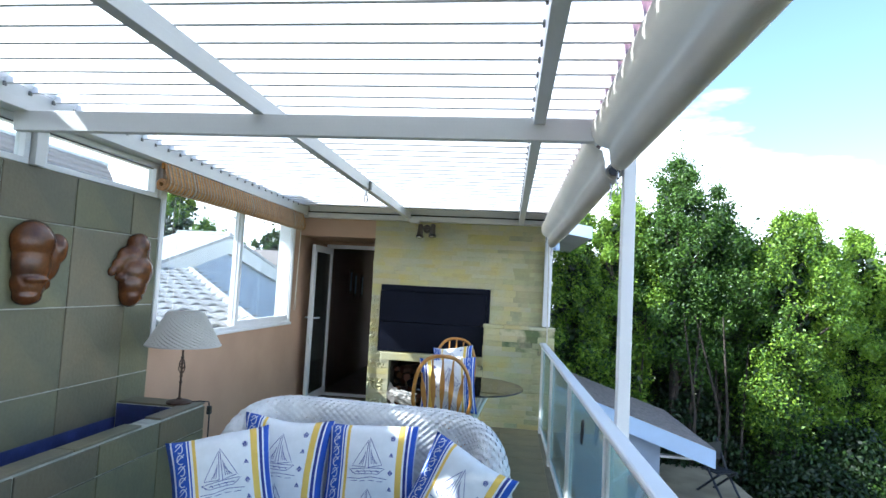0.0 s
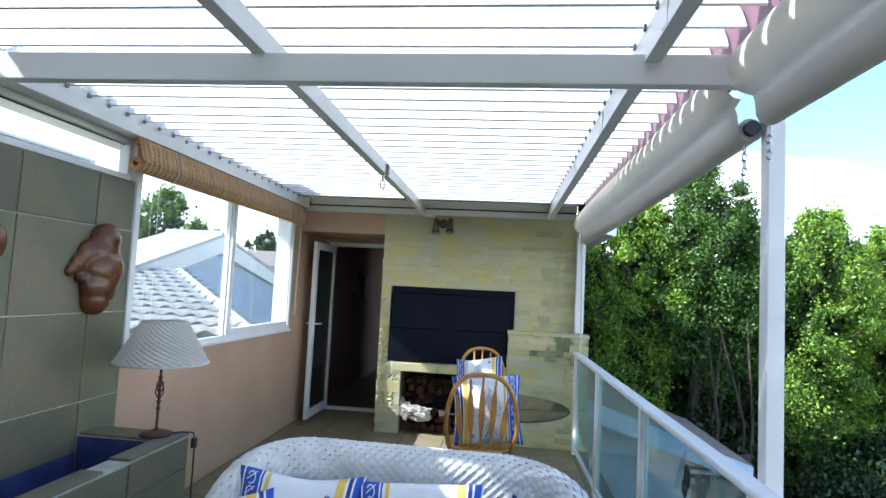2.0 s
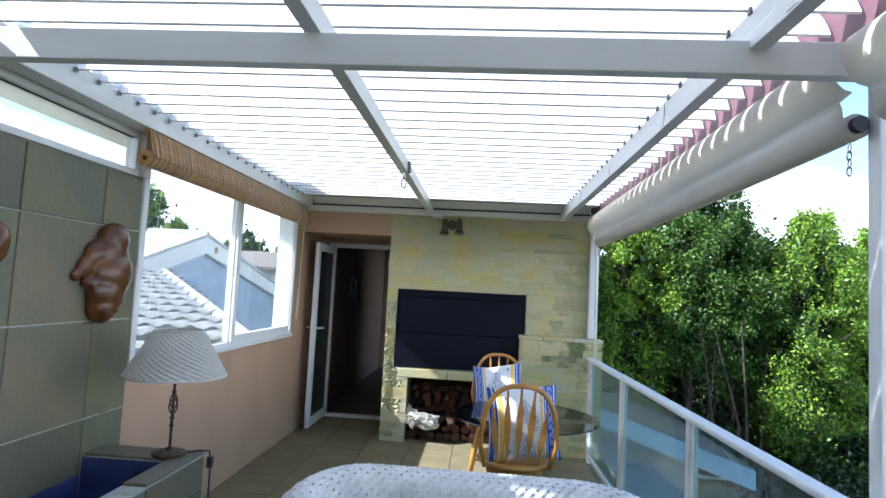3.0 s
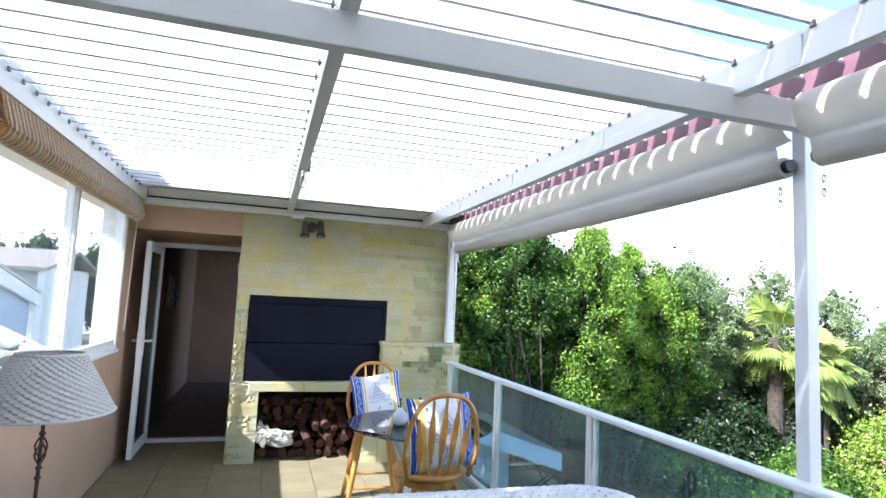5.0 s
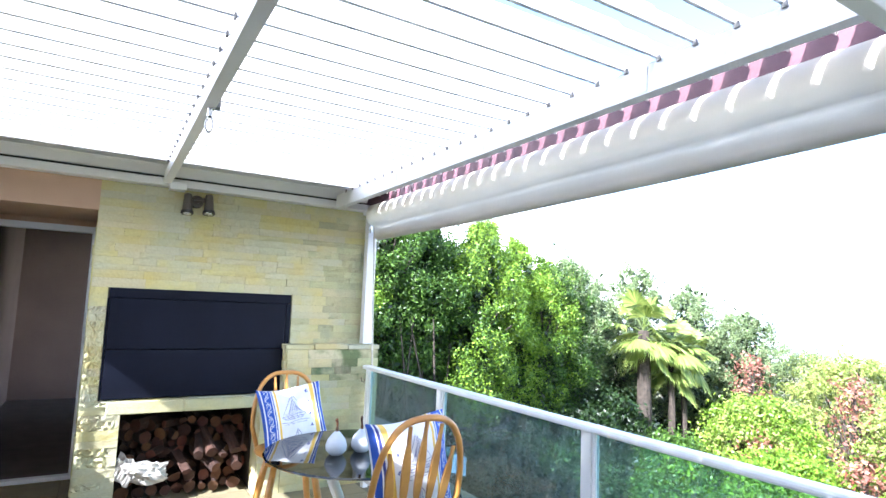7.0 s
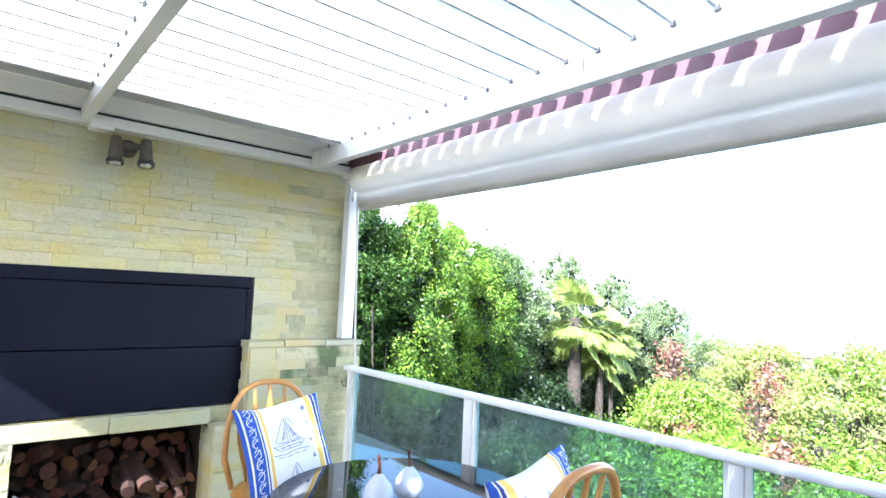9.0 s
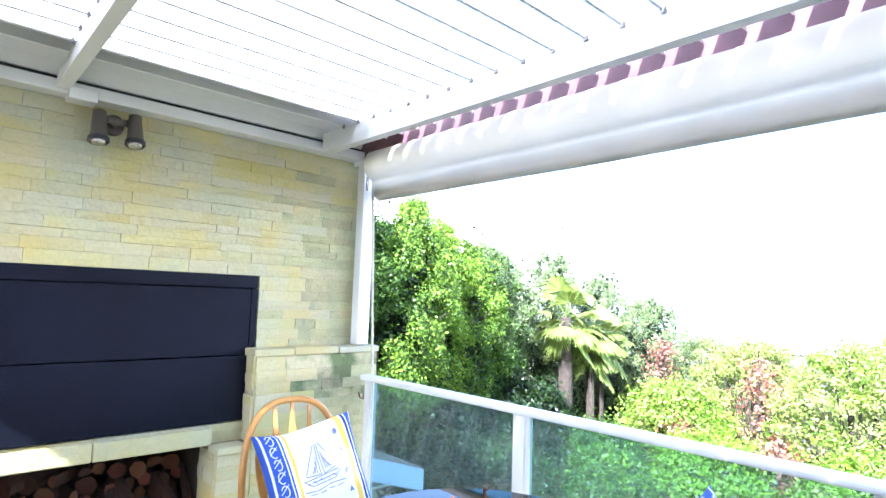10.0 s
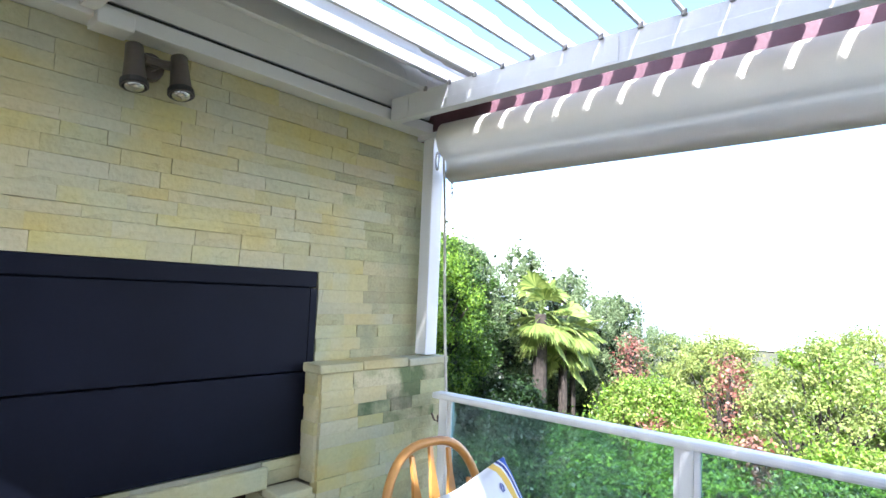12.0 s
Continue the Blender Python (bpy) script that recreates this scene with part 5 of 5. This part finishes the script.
part("ridge", tube([(-17.9, 7.4, 6.29), (-17.9, 22.8, 6.29)], 0.11, 8), "render_white", uh)
for i in range(11):
    f0, f1 = i / 11, (i + 1) / 11
    x0, x1, z0, z1 = -13.17 - 4.7 * f0, -13.17 - 4.7 * f1, 3.07 + 3.2 * f0, 3.07 + 3.2 * f1
    part("shingle_course", prism([(x0, z0 + 0.01), (x1, z1 + 0.01), (x1, z1 + 0.02), (x0, z0 + 0.10)], "y", 5.0 + 2.4 * f1, 18.5 + 4.2 * f0), "shingle", uh)
# far roof with dark tiles beyond the gable
fr2 = thing("far_house", "distant house with a dark tiled roof", "house", (0, 0, 0))
part("roof", prism([(28.0, 2.35), (32.0, 3.3), (36.0, 2.35), (36.0, 2.2), (32.0, 3.1), (28.0, 2.2)], "x", -19.0, -10.0), "shingle", fr2)
part("wall", box(-18.5, -10.5, 28.6, 35.5, GZ, 2.4), "render_white", fr2)


# ---- trees and shrubs ----
trnd = np.random.default_rng(11)


def leaf_cloud(name, parent, centres, radii, count, size, mat, squash=0.8, label=""):
    """Many small folded leaves scattered over clumps."""
    centres, radii = np.asarray(centres, float), np.asarray(radii, float)
    pick = trnd.integers(0, len(centres), count)
    d = trnd.normal(size=(count, 3))
    d /= np.linalg.norm(d, axis=1)[:, None]
    rr = trnd.uniform(0.2, 1.0, count) ** 0.6 * np.where(trnd.random(count) < 0.22, trnd.uniform(1.2, 2.0, count), 1.0)
    p = centres[pick] + d * (radii[pick] * rr)[:, None] * np.array([1, 1, squash])
    nrm = d * 0.7 + trnd.normal(size=(count, 3)) * 0.6 + np.array([0, 0, 0.35])
    nrm /= np.linalg.norm(nrm, axis=1)[:, None]
    t = np.cross(nrm, trnd.normal(size=(count, 3)))
    t /= np.linalg.norm(t, axis=1)[:, None]
    b = np.cross(nrm, t)
    s = size * trnd.uniform(0.6, 1.35, count)[:, None]
    quad = np.stack([p - t * s * 0.5, p + b * s * 0.26 + nrm * s * 0.06, p + t * s * 0.5, p - b * s * 0.26 + nrm * s * 0.06], 1).reshape(-1, 3)
    me = bpy.data.meshes.new(name)
    me.vertices.add(4 * count)
    me.vertices.foreach_set("co", quad.ravel())
    me.loops.add(4 * count)
    me.loops.foreach_set("vertex_index", np.arange(4 * count))
    me.polygons.add(count)
    me.polygons.foreach_set("loop_start", np.arange(0, 4 * count, 4))
    me.update(calc_edges=True)
    me.materials.append(M[mat])
    ob = new(name, me)
    ob.parent = parent
    if label:
        ob["label"] = label
    return ob


def tree(x, y, top, width, leaves=9000, mat="leaf_dark", mat2="leaf_bright", size=0.13, base=GZ, skirt=0.2, stems=0, label="tall dense evergreen tree in the garden hedge"):
    h = top - base
    t = thing("garden_tree", label, "tree", (x, y, base), 0, "trees beyond the balustrade")
    bm = bmesh.new()
    lean = trnd.uniform(-0.3, 0.3, 2)
    add_tube(bm, [(0, 0, 0), (lean[0] * 0.3, lean[1] * 0.3, h * 0.3), (lean[0] * 0.7, lean[1] * 0.7, h * 0.6), (lean[0], lean[1], h * 0.95)], [0.15, 0.12, 0.08, 0.02], 8)
    for k in range(stems):
        sx, sy = trnd.uniform(-0.9, 0.9), trnd.uniform(-0.8, 0.2)
        add_tube(bm, [(sx, sy, 0), (sx + trnd.uniform(-0.15, 0.15), sy, h * 0.3), (sx * 0.8 + trnd.uniform(-0.35, 0.35), sy, h * 0.56)], [0.045, 0.032, 0.014], 6)
    centres, radii = [], []
    for i in range(105):
        f = (i + 0.5) / 105
        zz = h * (skirt + (0.97 - skirt) * f)
        prof_ = width * (0.42 + 0.66 * math.sin(math.pi * min(1, f) ** 1.5)) * (1 - max(0, f - 0.74) ** 1.4 * 4.6)
        a = i * 2.4 + trnd.uniform(-0.5, 0.5)
        rad = max(0.05, prof_) * trnd.uniform(0.25, 1.05)
        c = (lean[0] * f + rad * math.cos(a), lean[1] * f + rad * math.sin(a), zz + trnd.uniform(-0.25, 0.25))
        centres.append(c)
        radii.append(trnd.uniform(0.16, 0.50) * (1 - 0.45 * f))
        if i % 5 == 0:
            add_tube(bm, [(lean[0] * f * 0.8, lean[1] * f * 0.8, zz * 0.82), ((lean[0] * f + c[0]) * 0.55, (lean[1] * f + c[1]) * 0.55, zz * 0.93), c], [0.045, 0.03, 0.012], 5)
    part("trunk", bm, "bark", t)
    lime = mat2 == 'leaf_bright'
    k = int(leaves * (0.55 if lime else 0.68))
    leaf_cloud("crown", t, centres, radii, k, size, mat, 0.95)
    core = [(lean[0] * f, lean[1] * f, h * f) for f in np.linspace(skirt + 0.08, 0.86, 14)]      # inner foliage in near-black leaves, shade put into the colour
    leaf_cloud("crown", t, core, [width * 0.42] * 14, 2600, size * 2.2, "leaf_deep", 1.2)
    # bright leaves lean to the upper clumps, painting sunlit tops into the colour
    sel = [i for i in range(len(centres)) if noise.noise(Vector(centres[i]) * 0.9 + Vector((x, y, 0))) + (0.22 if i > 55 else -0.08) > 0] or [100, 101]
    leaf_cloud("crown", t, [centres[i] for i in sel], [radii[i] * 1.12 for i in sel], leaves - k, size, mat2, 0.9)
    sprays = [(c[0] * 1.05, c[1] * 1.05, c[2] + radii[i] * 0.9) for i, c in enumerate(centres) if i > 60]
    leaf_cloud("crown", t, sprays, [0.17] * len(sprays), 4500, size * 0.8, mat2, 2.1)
    return t


# leaf pairs per tree paint sunlit (b) and shaded (d) columns of the hedge
for x, y, top, w, mats in ((1.9, 14.0, 3.8, 1.1, "db"), (2.9, 14.2, 4.35, 1.1, "bb"), (4.0, 14.0, 4.95, 1.2, "dd"), (5.1, 14.4, 3.9, 1.25, "dd"), (6.1, 13.7, 3.75, 1.1, "db"),
                           (7.0, 14.4, 3.8, 1.0, "bb"), (8.4, 14.9, 3.55, 1.2, "bb"), (9.6, 15.0, 3.1, 1.2, "db"), (10.6, 15.4, 2.9, 1.3, "dg"), (3.3, 16.0, 3.6, 1.5, "dd"), (6.4, 16.6, 3.4, 1.6, "dd"), (9.3, 17.0, 3.0, 1.7, "dd")):
    tree(x, y, top, w, 38000, {"d": "leaf_dark", "g": "leaf_grey", "b": "leaf_bright"}[mats[0]], {"b": "leaf_bright", "d": "leaf_dark", "g": "leaf_grey"}[mats[1]], 0.078, skirt=0.40 if 3.5 < x < 5.5 else 0.2, stems=6 if 3.5 < x < 5.5 else 0)
for x, y, top, w in ((11.8, 16.4, 3.3, 2.1), (13.2, 17.6, 3.5, 2.2), (14.6, 16.0, 3.35, 2.2), (16.6, 15.2, 2.7, 2.0), (18.4, 14.0, 1.7, 1.7)):
    tree(x, y, top, w, 26000, "leaf_grey", "leaf_grey", 0.075, label="grey green olive-like tree behind the palm")


def shrub(x, y, top, width, leaves, mat, mat2, size=0.11, base=GZ, label="large yellow green shrub in the garden"):
    s = thing("garden_shrub", label, "shrub", (x, y, base), 0, "shrubs beyond the balustrade")
    bm, centres, radii, h = bmesh.new(), [], [], top - base
    for i in range(90):
        a, f = i * 2.4, math.sqrt((i + 0.5) / 90)
        r = width * f * trnd.uniform(0.8, 1.1)
        z = h * (0.95 - 0.75 * f ** 2.2) + trnd.uniform(-0.25, 0.2)
        c = (r * math.cos(a), r * math.sin(a), max(0.3, z))
        centres.append(c)
        radii.append(trnd.uniform(0.2, 0.5))
        if i % 4 == 0:
            add_tube(bm, [(0.1 * math.cos(a), 0.1 * math.sin(a), 0), (c[0] * 0.5, c[1] * 0.5, c[2] * 0.6), c], [0.06, 0.04, 0.012], 5)
    part("woody_base", bm, "bark", s)
    leaf_cloud("crown", s, centres, radii, int(leaves * 0.7), size, mat)
    sel = [i for i in range(90) if trnd.random() < 0.45]
    leaf_cloud("crown", s, [centres[i] for i in sel], [radii[i] * 1.05 for i in sel], int(leaves * 0.3), size, mat2)
    return s


for x, y, top, w, a, b in ((14.4, 11.4, -0.6, 1.9, "leaf_bright", "leaf_yellow"), (15.2, 7.4, 0.75, 2.1, "leaf_yellow", "leaf_bright"), (17.6, 10.4, 0.7, 2.2, "leaf_yellow", "leaf_yellow"), (16.0, 4.4, 0.5, 2.2, "leaf_yellow", "leaf_bright"),
                           (12.6, 9.6, -1.6, 1.5, "leaf_bright", "leaf_bright"), (12.9, 6.6, -1.5, 1.6, "leaf_bright", "leaf_yellow"), (18.6, 6.8, 1.0, 2.2, "leaf_yellow", "leaf_bright"), (11.6, 12.2, -1.7, 1.4, "leaf_dark", "leaf_dark"), (12.5, 3.6, -1.6, 1.7, "leaf_bright", "leaf_yellow"), (17.0, 1.0, 0.2, 2.4, "leaf_yellow", "leaf_bright"),
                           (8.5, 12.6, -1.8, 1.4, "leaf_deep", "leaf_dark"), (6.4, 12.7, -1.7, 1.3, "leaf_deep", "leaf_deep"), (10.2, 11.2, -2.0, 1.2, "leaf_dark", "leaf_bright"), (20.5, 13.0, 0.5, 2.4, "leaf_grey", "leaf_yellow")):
    shrub(x, y, top, w, 20000, a, b, 0.095)
for x, y, top, w in ((13.2, 8.4, -1.55, 0.7), (13.3, 10.7, -1.5, 0.55), (15.4, 9.5, 0.15, 0.6), (16.0, 12.6, 0.5, 0.6)):
    shrub(x, y, top, w, 1100, "leaf_red", "leaf_red", 0.12, label="red flowering shrub between green shrubs")

# back row and undergrowth take the leaves with shade in their colour
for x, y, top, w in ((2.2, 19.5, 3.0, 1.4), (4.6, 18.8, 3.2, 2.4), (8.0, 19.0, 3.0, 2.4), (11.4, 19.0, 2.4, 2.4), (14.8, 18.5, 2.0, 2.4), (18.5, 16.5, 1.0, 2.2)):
    tree(x, y, top, w, 16000, "leaf_deep", "leaf_deep", 0.17, skirt=0.05, label="evergreen tree at the back of the garden hedge, leaves coloured dark as shade")
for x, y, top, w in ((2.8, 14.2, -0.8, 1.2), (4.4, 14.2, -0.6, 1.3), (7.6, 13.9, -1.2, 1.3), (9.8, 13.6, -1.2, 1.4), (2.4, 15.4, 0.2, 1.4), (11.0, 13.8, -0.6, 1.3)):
    shrub(x, y, top, w, 14000, "leaf_deep", "leaf_deep", 0.11, label="undergrowth below the hedge trees, leaves coloured dark as shade")

# fan palm
PX, PY, PB = 12.6, 13.9, GZ
palm = thing("fan_palm", "fan palm with drooping yellow green fronds and slim trunks", "palm", (PX, PY, PB))
part("trunk", tube([(0, 0, 0), (0.1, 0.05, 1.6), (0.02, 0, 3.2), (0, 0, 4.4)], [0.26, 0.22, 0.2, 0.16], 12), "bark", palm)
for ox, oy, hh in ((0.9, -0.3, 3.9), (1.25, 0.0, 3.3), (1.6, -0.2, 3.7)):
    part("slim_trunk", tube([(ox, oy, 0), (ox + 0.05, oy, hh * 0.5), (ox - 0.05, oy, hh)], [0.11, 0.09, 0.07], 8), "bark", palm)


def frond(origin, az, el, length, spread):
    """A fan leaf: a stalk and a pleated fan whose tips droop."""
    bm = bmesh.new()
    d = Vector((math.cos(az) * math.cos(el), math.sin(az) * math.cos(el), math.sin(el)))
    side = Vector((-math.sin(az), math.cos(az), 0))
    up = side.cross(d).normalized() * -1
    hub = Vector(origin) + d * length
    add_tube(bm, [origin, Vector(origin) + d * length * 0.5 + Vector((0, 0, 0.04)), hub], 0.014, 4)
    n = 30
    for k in range(n):
        a = (k / (n - 1) - 0.5) * spread
        dirk = (d * math.cos(a) + side * math.sin(a)).normalized()
        w = side * math.cos(a) - d * math.sin(a)
        prev = None
        ln = 0.74 * (1 - 0.25 * abs(a) / spread) * trnd.uniform(0.85, 1.1)
        for s in np.linspace(0.05, 1, 6):
            c = hub + dirk * ln * s + Vector((0, 0, -0.30 * s ** 3 * ln)) + up * 0.0
            wd = 0.046 * min(1, s * 2.0) * (1 - max(0, s - 0.5) / 0.51)
            pr = (bm.verts.new(c - w * wd), bm.verts.new(c + w * wd + up * 0.018))
            if prev:
                bm.faces.new((prev[0], prev[1], pr[1], pr[0]))
            prev = pr
    return bm


for i in range(16):
    az, f = i * 2.4 + 0.7, i / 15
    part("frond", frond((0, 0, 4.2 + 0.25 * (1 - f)), az, radians(84 - 145 * f + trnd.uniform(-12, 12)), trnd.uniform(0.45, 0.85), radians(175)), "palm_leaf", palm)
for ox, oy, zz in ((0.85, -0.3, 3.9), (1.2, 0.0, 3.3), (1.55, -0.2, 3.7)):
    for i in range(11):
        part("frond", frond((ox, oy, zz), i * 2.4, radians(60 - 110 * i / 10), trnd.uniform(0.35, 0.55), radians(170)), "palm_leaf", palm)

# trees behind the neighbour's house
for x, y, top, w in ((-16.2, 25.2, 5.7, 2.5), (-18.2, 26.0, 4.6, 2.0)):
    tree(x, y, top, w, 20000, "leaf_dark", "leaf_bright", 0.15, label="tall green tree behind the neighbouring house")
for x, y, top, w in ((-24, 55, 6.4, 3.5), (-20, 58, 6.0, 3.5), (-28, 53, 5.4, 3.5), (-16, 60, 5.4, 3.5)):
    tree(x, y, top, w, 14000, "leaf_dark", "leaf_dark", 0.24, label="distant dark green tree beyond the rooftops")


# ---- pieces: floor tiles, slate tiles, stacked stones ----
prnd = random.Random(21)


def unit_stone(seed, mat="stone", rough=0.045, nx=4, nz=2):
    """A rough-faced block in a unit box (front at y=0, depth to y=1)."""
    r = random.Random(seed)
    bm = bmesh.new()
    g = []
    for j in range(nz + 1):
        rw = []
        for i in range(nx + 1):
            edge = i in (0, nx) or j in (0, nz)
            rw.append(bm.verts.new((i / nx - 0.5, (0.03 if edge else 0) + r.uniform(-rough, rough), j / nz - 0.5)))
        g.append(rw)
    for j in range(nz):
        for i in range(nx):
            bm.faces.new((g[j][i], g[j][i + 1], g[j + 1][i + 1], g[j + 1][i]))
    rim = [g[0][i] for i in range(nx + 1)] + [g[j][nx] for j in range(1, nz + 1)] + [g[nz][i] for i in range(nx - 1, -1, -1)] + [g[j][0] for j in range(nz - 1, 0, -1)]
    back = [bm.verts.new((v.co.x, 1.0, v.co.z)) for v in rim]
    for k in range(len(rim)):
        n = (k + 1) % len(rim)
        bm.faces.new((rim[n], rim[k], back[k], back[n]))
    me = bpy.data.meshes.new("stone")
    bmesh.ops.recalc_face_normals(bm, faces=bm.faces)
    bm.to_mesh(me)
    bm.free()
    me.materials.append(M[mat])
    return me


STONES = [unit_stone(k) for k in range(10)]
MOSSY = [unit_stone(k, "stone_moss") for k in range(4)]
WORN = [unit_stone(60 + k, "stone_worn", 0.10) for k in range(6)]       # weathered towards the open side
SPLIT = [unit_stone(40 + k, "stone", 0.24, 9, 3) for k in range(6)]      # rough split faces beside the hood


def lay_stones(plane, a0, a1, z0, z1, at, holes=(), row_h=0.062, depth=0.045, flip=1):
    """Courses of stacked stones on a wall face; plane 'y': along x facing -y, 'x': along y facing flip*x."""
    z, row = z0, 0
    while z < z1 - 0.02:
        h = min(row_h * prnd.choice((0.72, 0.9, 1.0, 1.0, 1.18)), z1 - z)
        if z1 - (z + h) < 0.03:
            h = z1 - z
        for edge in sorted({e for hole in holes for e in hole[2:]}):       # courses break at the openings
            if z + 0.02 < edge < z + h + 0.03:
                h = edge - z
                break
        a = a0
        while a < a1 - 0.015:
            w = min(prnd.choice((prnd.uniform(0.12, 0.26), prnd.uniform(0.2, 0.42))), a1 - a)
            if a1 - (a + w) < 0.06:
                w = a1 - a
            spans = [(a, a + w)]
            for hx0, hx1, hz0, hz1 in holes:
                if z + h * 0.5 > hz0 and z + h * 0.5 < hz1:
                    nxt = []
                    for s, e in spans:
                        if e <= hx0 or s >= hx1:
                            nxt.append((s, e))
                        else:
                            if hx0 - s > 0.02:
                                nxt.append((s, hx0))
                            if e - hx1 > 0.02:
                                nxt.append((hx1, e))
                    spans = nxt
            for s, e in spans:
                damp = plane == "y" and at < YS - 0.1 and abs((s + e) / 2 - 0.30) < prnd.uniform(0.12, 0.32) and 0.86 < z < BZ
                split = plane == "y" and (s + e) / 2 < HX0 and z < 1.5
                o = new("stone", prnd.choice(MOSSY if damp else SPLIT if split else WORN if plane == "y" and (s + e) / 2 > prnd.uniform(-0.1, 0.55) else STONES))
                o.parent = wall_stone
                out = prnd.choice((0.0, 0.0, prnd.uniform(-0.003, 0.005), prnd.uniform(-0.006, 0.009)))
                if plane == "y":
                    o.matrix_basis = pose((s + e) / 2, at - out, z + h / 2)
                else:
                    o.matrix_basis = pose(at + flip * out, (s + e) / 2, z + h / 2, 0, 0, 90 * flip)
                o.scale = (e - s - 0.0012, depth, h - 0.0012)
            a += w
        z += h
        row += 1


lay_stones("y", SX0, SX1, 0.0, ST - 0.004, YS - 0.02, ((HX0 - 0.008, HX1 + 0.006, HZ0, HZ1), (NX0, NX1, -0.1, NZ1), (BX0 + 0.01, BX1, -0.1, BZ - 0.02), (NX1, BX0 + 0.02, -0.1, 0.70)), depth=0.06)
lay_stones("y", BX0, BX1, 0.0, BZ - 0.045, BY - 0.02, depth=0.06)
lay_stones("y", NX1, BX0 - 0.004, 0.0, 0.66, BY - 0.02, depth=0.06)
lay_stones("x", BY + 0.0, YS - 0.04, 0.70, BZ - 0.045, BX0 - 0.012, depth=0.04, flip=-1)
lay_stones("x", BY + 0.03, YS + 0.10, 0.0, 0.66, NX1 - 0.004, depth=0.03, flip=-1)
lay_stones("x", YS + 0.03, 8.15, 0.0, 2.23, SX0 - 0.012, depth=0.03, flip=-1, row_h=0.1)
# coping stones on the ledge and the shelf below the hood
for x0, x1, y0, y1, z0, z1 in ((BX0 - 0.022, 0.05, BY - 0.032, YS - 0.03, BZ - 0.043, BZ), (0.054, 0.36, BY - 0.028, YS - 0.03, BZ - 0.043, BZ + 0.004), (0.364, BX1 + 0.006, BY - 0.032, YS - 0.03, BZ - 0.043, BZ - 0.003),
                               (NX1 - 0.012, BX0 - 0.033, BY - 0.04, YS - 0.045, 0.663, 0.70), (NX0 - 0.1, -0.95, YS - 0.075, YS - 0.046, 0.70, 0.795), (-0.946, NX1 - 0.005, YS - 0.078, YS - 0.046, 0.70, 0.793)):
    o = part("coping_stone", box(x0, x1, y0, y1, z0, z1, 0.007), "stone", wall_stone)

def tile_mesh(name, w, d, h, mat, bevel=0.003):
    bm = box(-w / 2, w / 2, -d / 2, d / 2, -h / 2, h / 2)
    bmesh.ops.bevel(bm, geom=list(bm.edges), offset=bevel, segments=1, affect="EDGES")
    me = bpy.data.meshes.new(name)
    bm.to_mesh(me)
    bm.free()
    me.materials.append(M[mat])
    return me


ft = tile_mesh("floor_tile", 0.444, 0.444, 0.02, "floor")
for i in range(8):
    for j in range(25):
        x, y = -2.42 + i * 0.45, 7.95 - j * 0.45
        if x > 0.72 or y < -2.9:
            continue
        o = new("floor_tile", ft)
        o.parent, o.matrix_basis = floor, pose(x, y, -0.010 + prnd.uniform(-0.0008, 0.0008), prnd.uniform(-0.1, 0.1), prnd.uniform(-0.1, 0.1), 0)

st_full = tile_mesh("slate_tile", 0.012, 0.522, 0.497, "slate")
st_top = tile_mesh("slate_tile", 0.012, 0.522, 0.303, "slate")
st_edge = tile_mesh("slate_tile", 0.012, 0.310, 0.497, "slate")
st_edge_top = tile_mesh("slate_tile", 0.012, 0.310, 0.303, "slate")
for j, zc in enumerate((0.14, 0.645, 1.15, 1.655, 2.063)):
    o = new("slate_tile", st_edge_top if j == 4 else st_edge)
    o.parent, o.location = wall_tiled, (XW + 0.026, 4.06, zc)
    for i in range(13):
        o = new("slate_tile", st_top if j == 4 else st_full)
        o.parent, o.location = wall_tiled, (XW + 0.026 + prnd.uniform(-0.0008, 0.0008), 3.635 - i * 0.53, zc)
cap = tile_mesh("slate_tile", 0.19, 0.524, 0.012, "slate")
for i in range(14):
    o = new("slate_tile", cap)
    o.parent, o.location = wall_tiled, (XW - 0.065, 3.955 - i * 0.53, 2.216)
endt = tile_mesh("slate_tile", 0.17, 0.012, 0.499, "slate")
for zc in (0.14, 0.645, 1.15, 1.655):
    o = new("slate_tile", endt)
    o.parent, o.location = wall_tiled, (XW - 0.06, 4.225, zc)
# trough facing: upper and lower row, rim and end
tr_up = tile_mesh("slate_tile", 0.012, 0.52, 0.162, "slate")
tr_lo = tile_mesh("slate_tile", 0.012, 0.524, 0.528, "slate")
rim_t = tile_mesh("slate_tile", 0.112, 0.524, 0.014, "slate")
for i in range(13):
    y = TY - 0.262 - 0.003 - i * 0.53
    for me, zc in ((tr_up, 0.617), (tr_lo, 0.266)):
        o = new("slate_tile", me)
        o.parent, o.location = trough, (TX - 0.006, y, zc)
    o = new("slate_tile", rim_t)
    o.parent, o.location = trough, (TX - 0.056, y - 0.18 if i else y, TZ - 0.007)
end_up = tile_mesh("slate_tile", 0.46, 0.012, 0.165, "slate")
end_lo = tile_mesh("slate_tile", 0.46, 0.012, 0.528, "slate")
end_top = tile_mesh("slate_tile", 0.44, 0.172, 0.014, "slate")
for me, loc in ((end_up, (TX - 0.24, TY - 0.006, 0.617)), (end_lo, (TX - 0.24, TY - 0.006, 0.266)), (end_top, (TX - 0.335, TY - 0.09, TZ - 0.0065))):
    o = new("slate_tile", me)
    o.parent, o.location = trough, loc
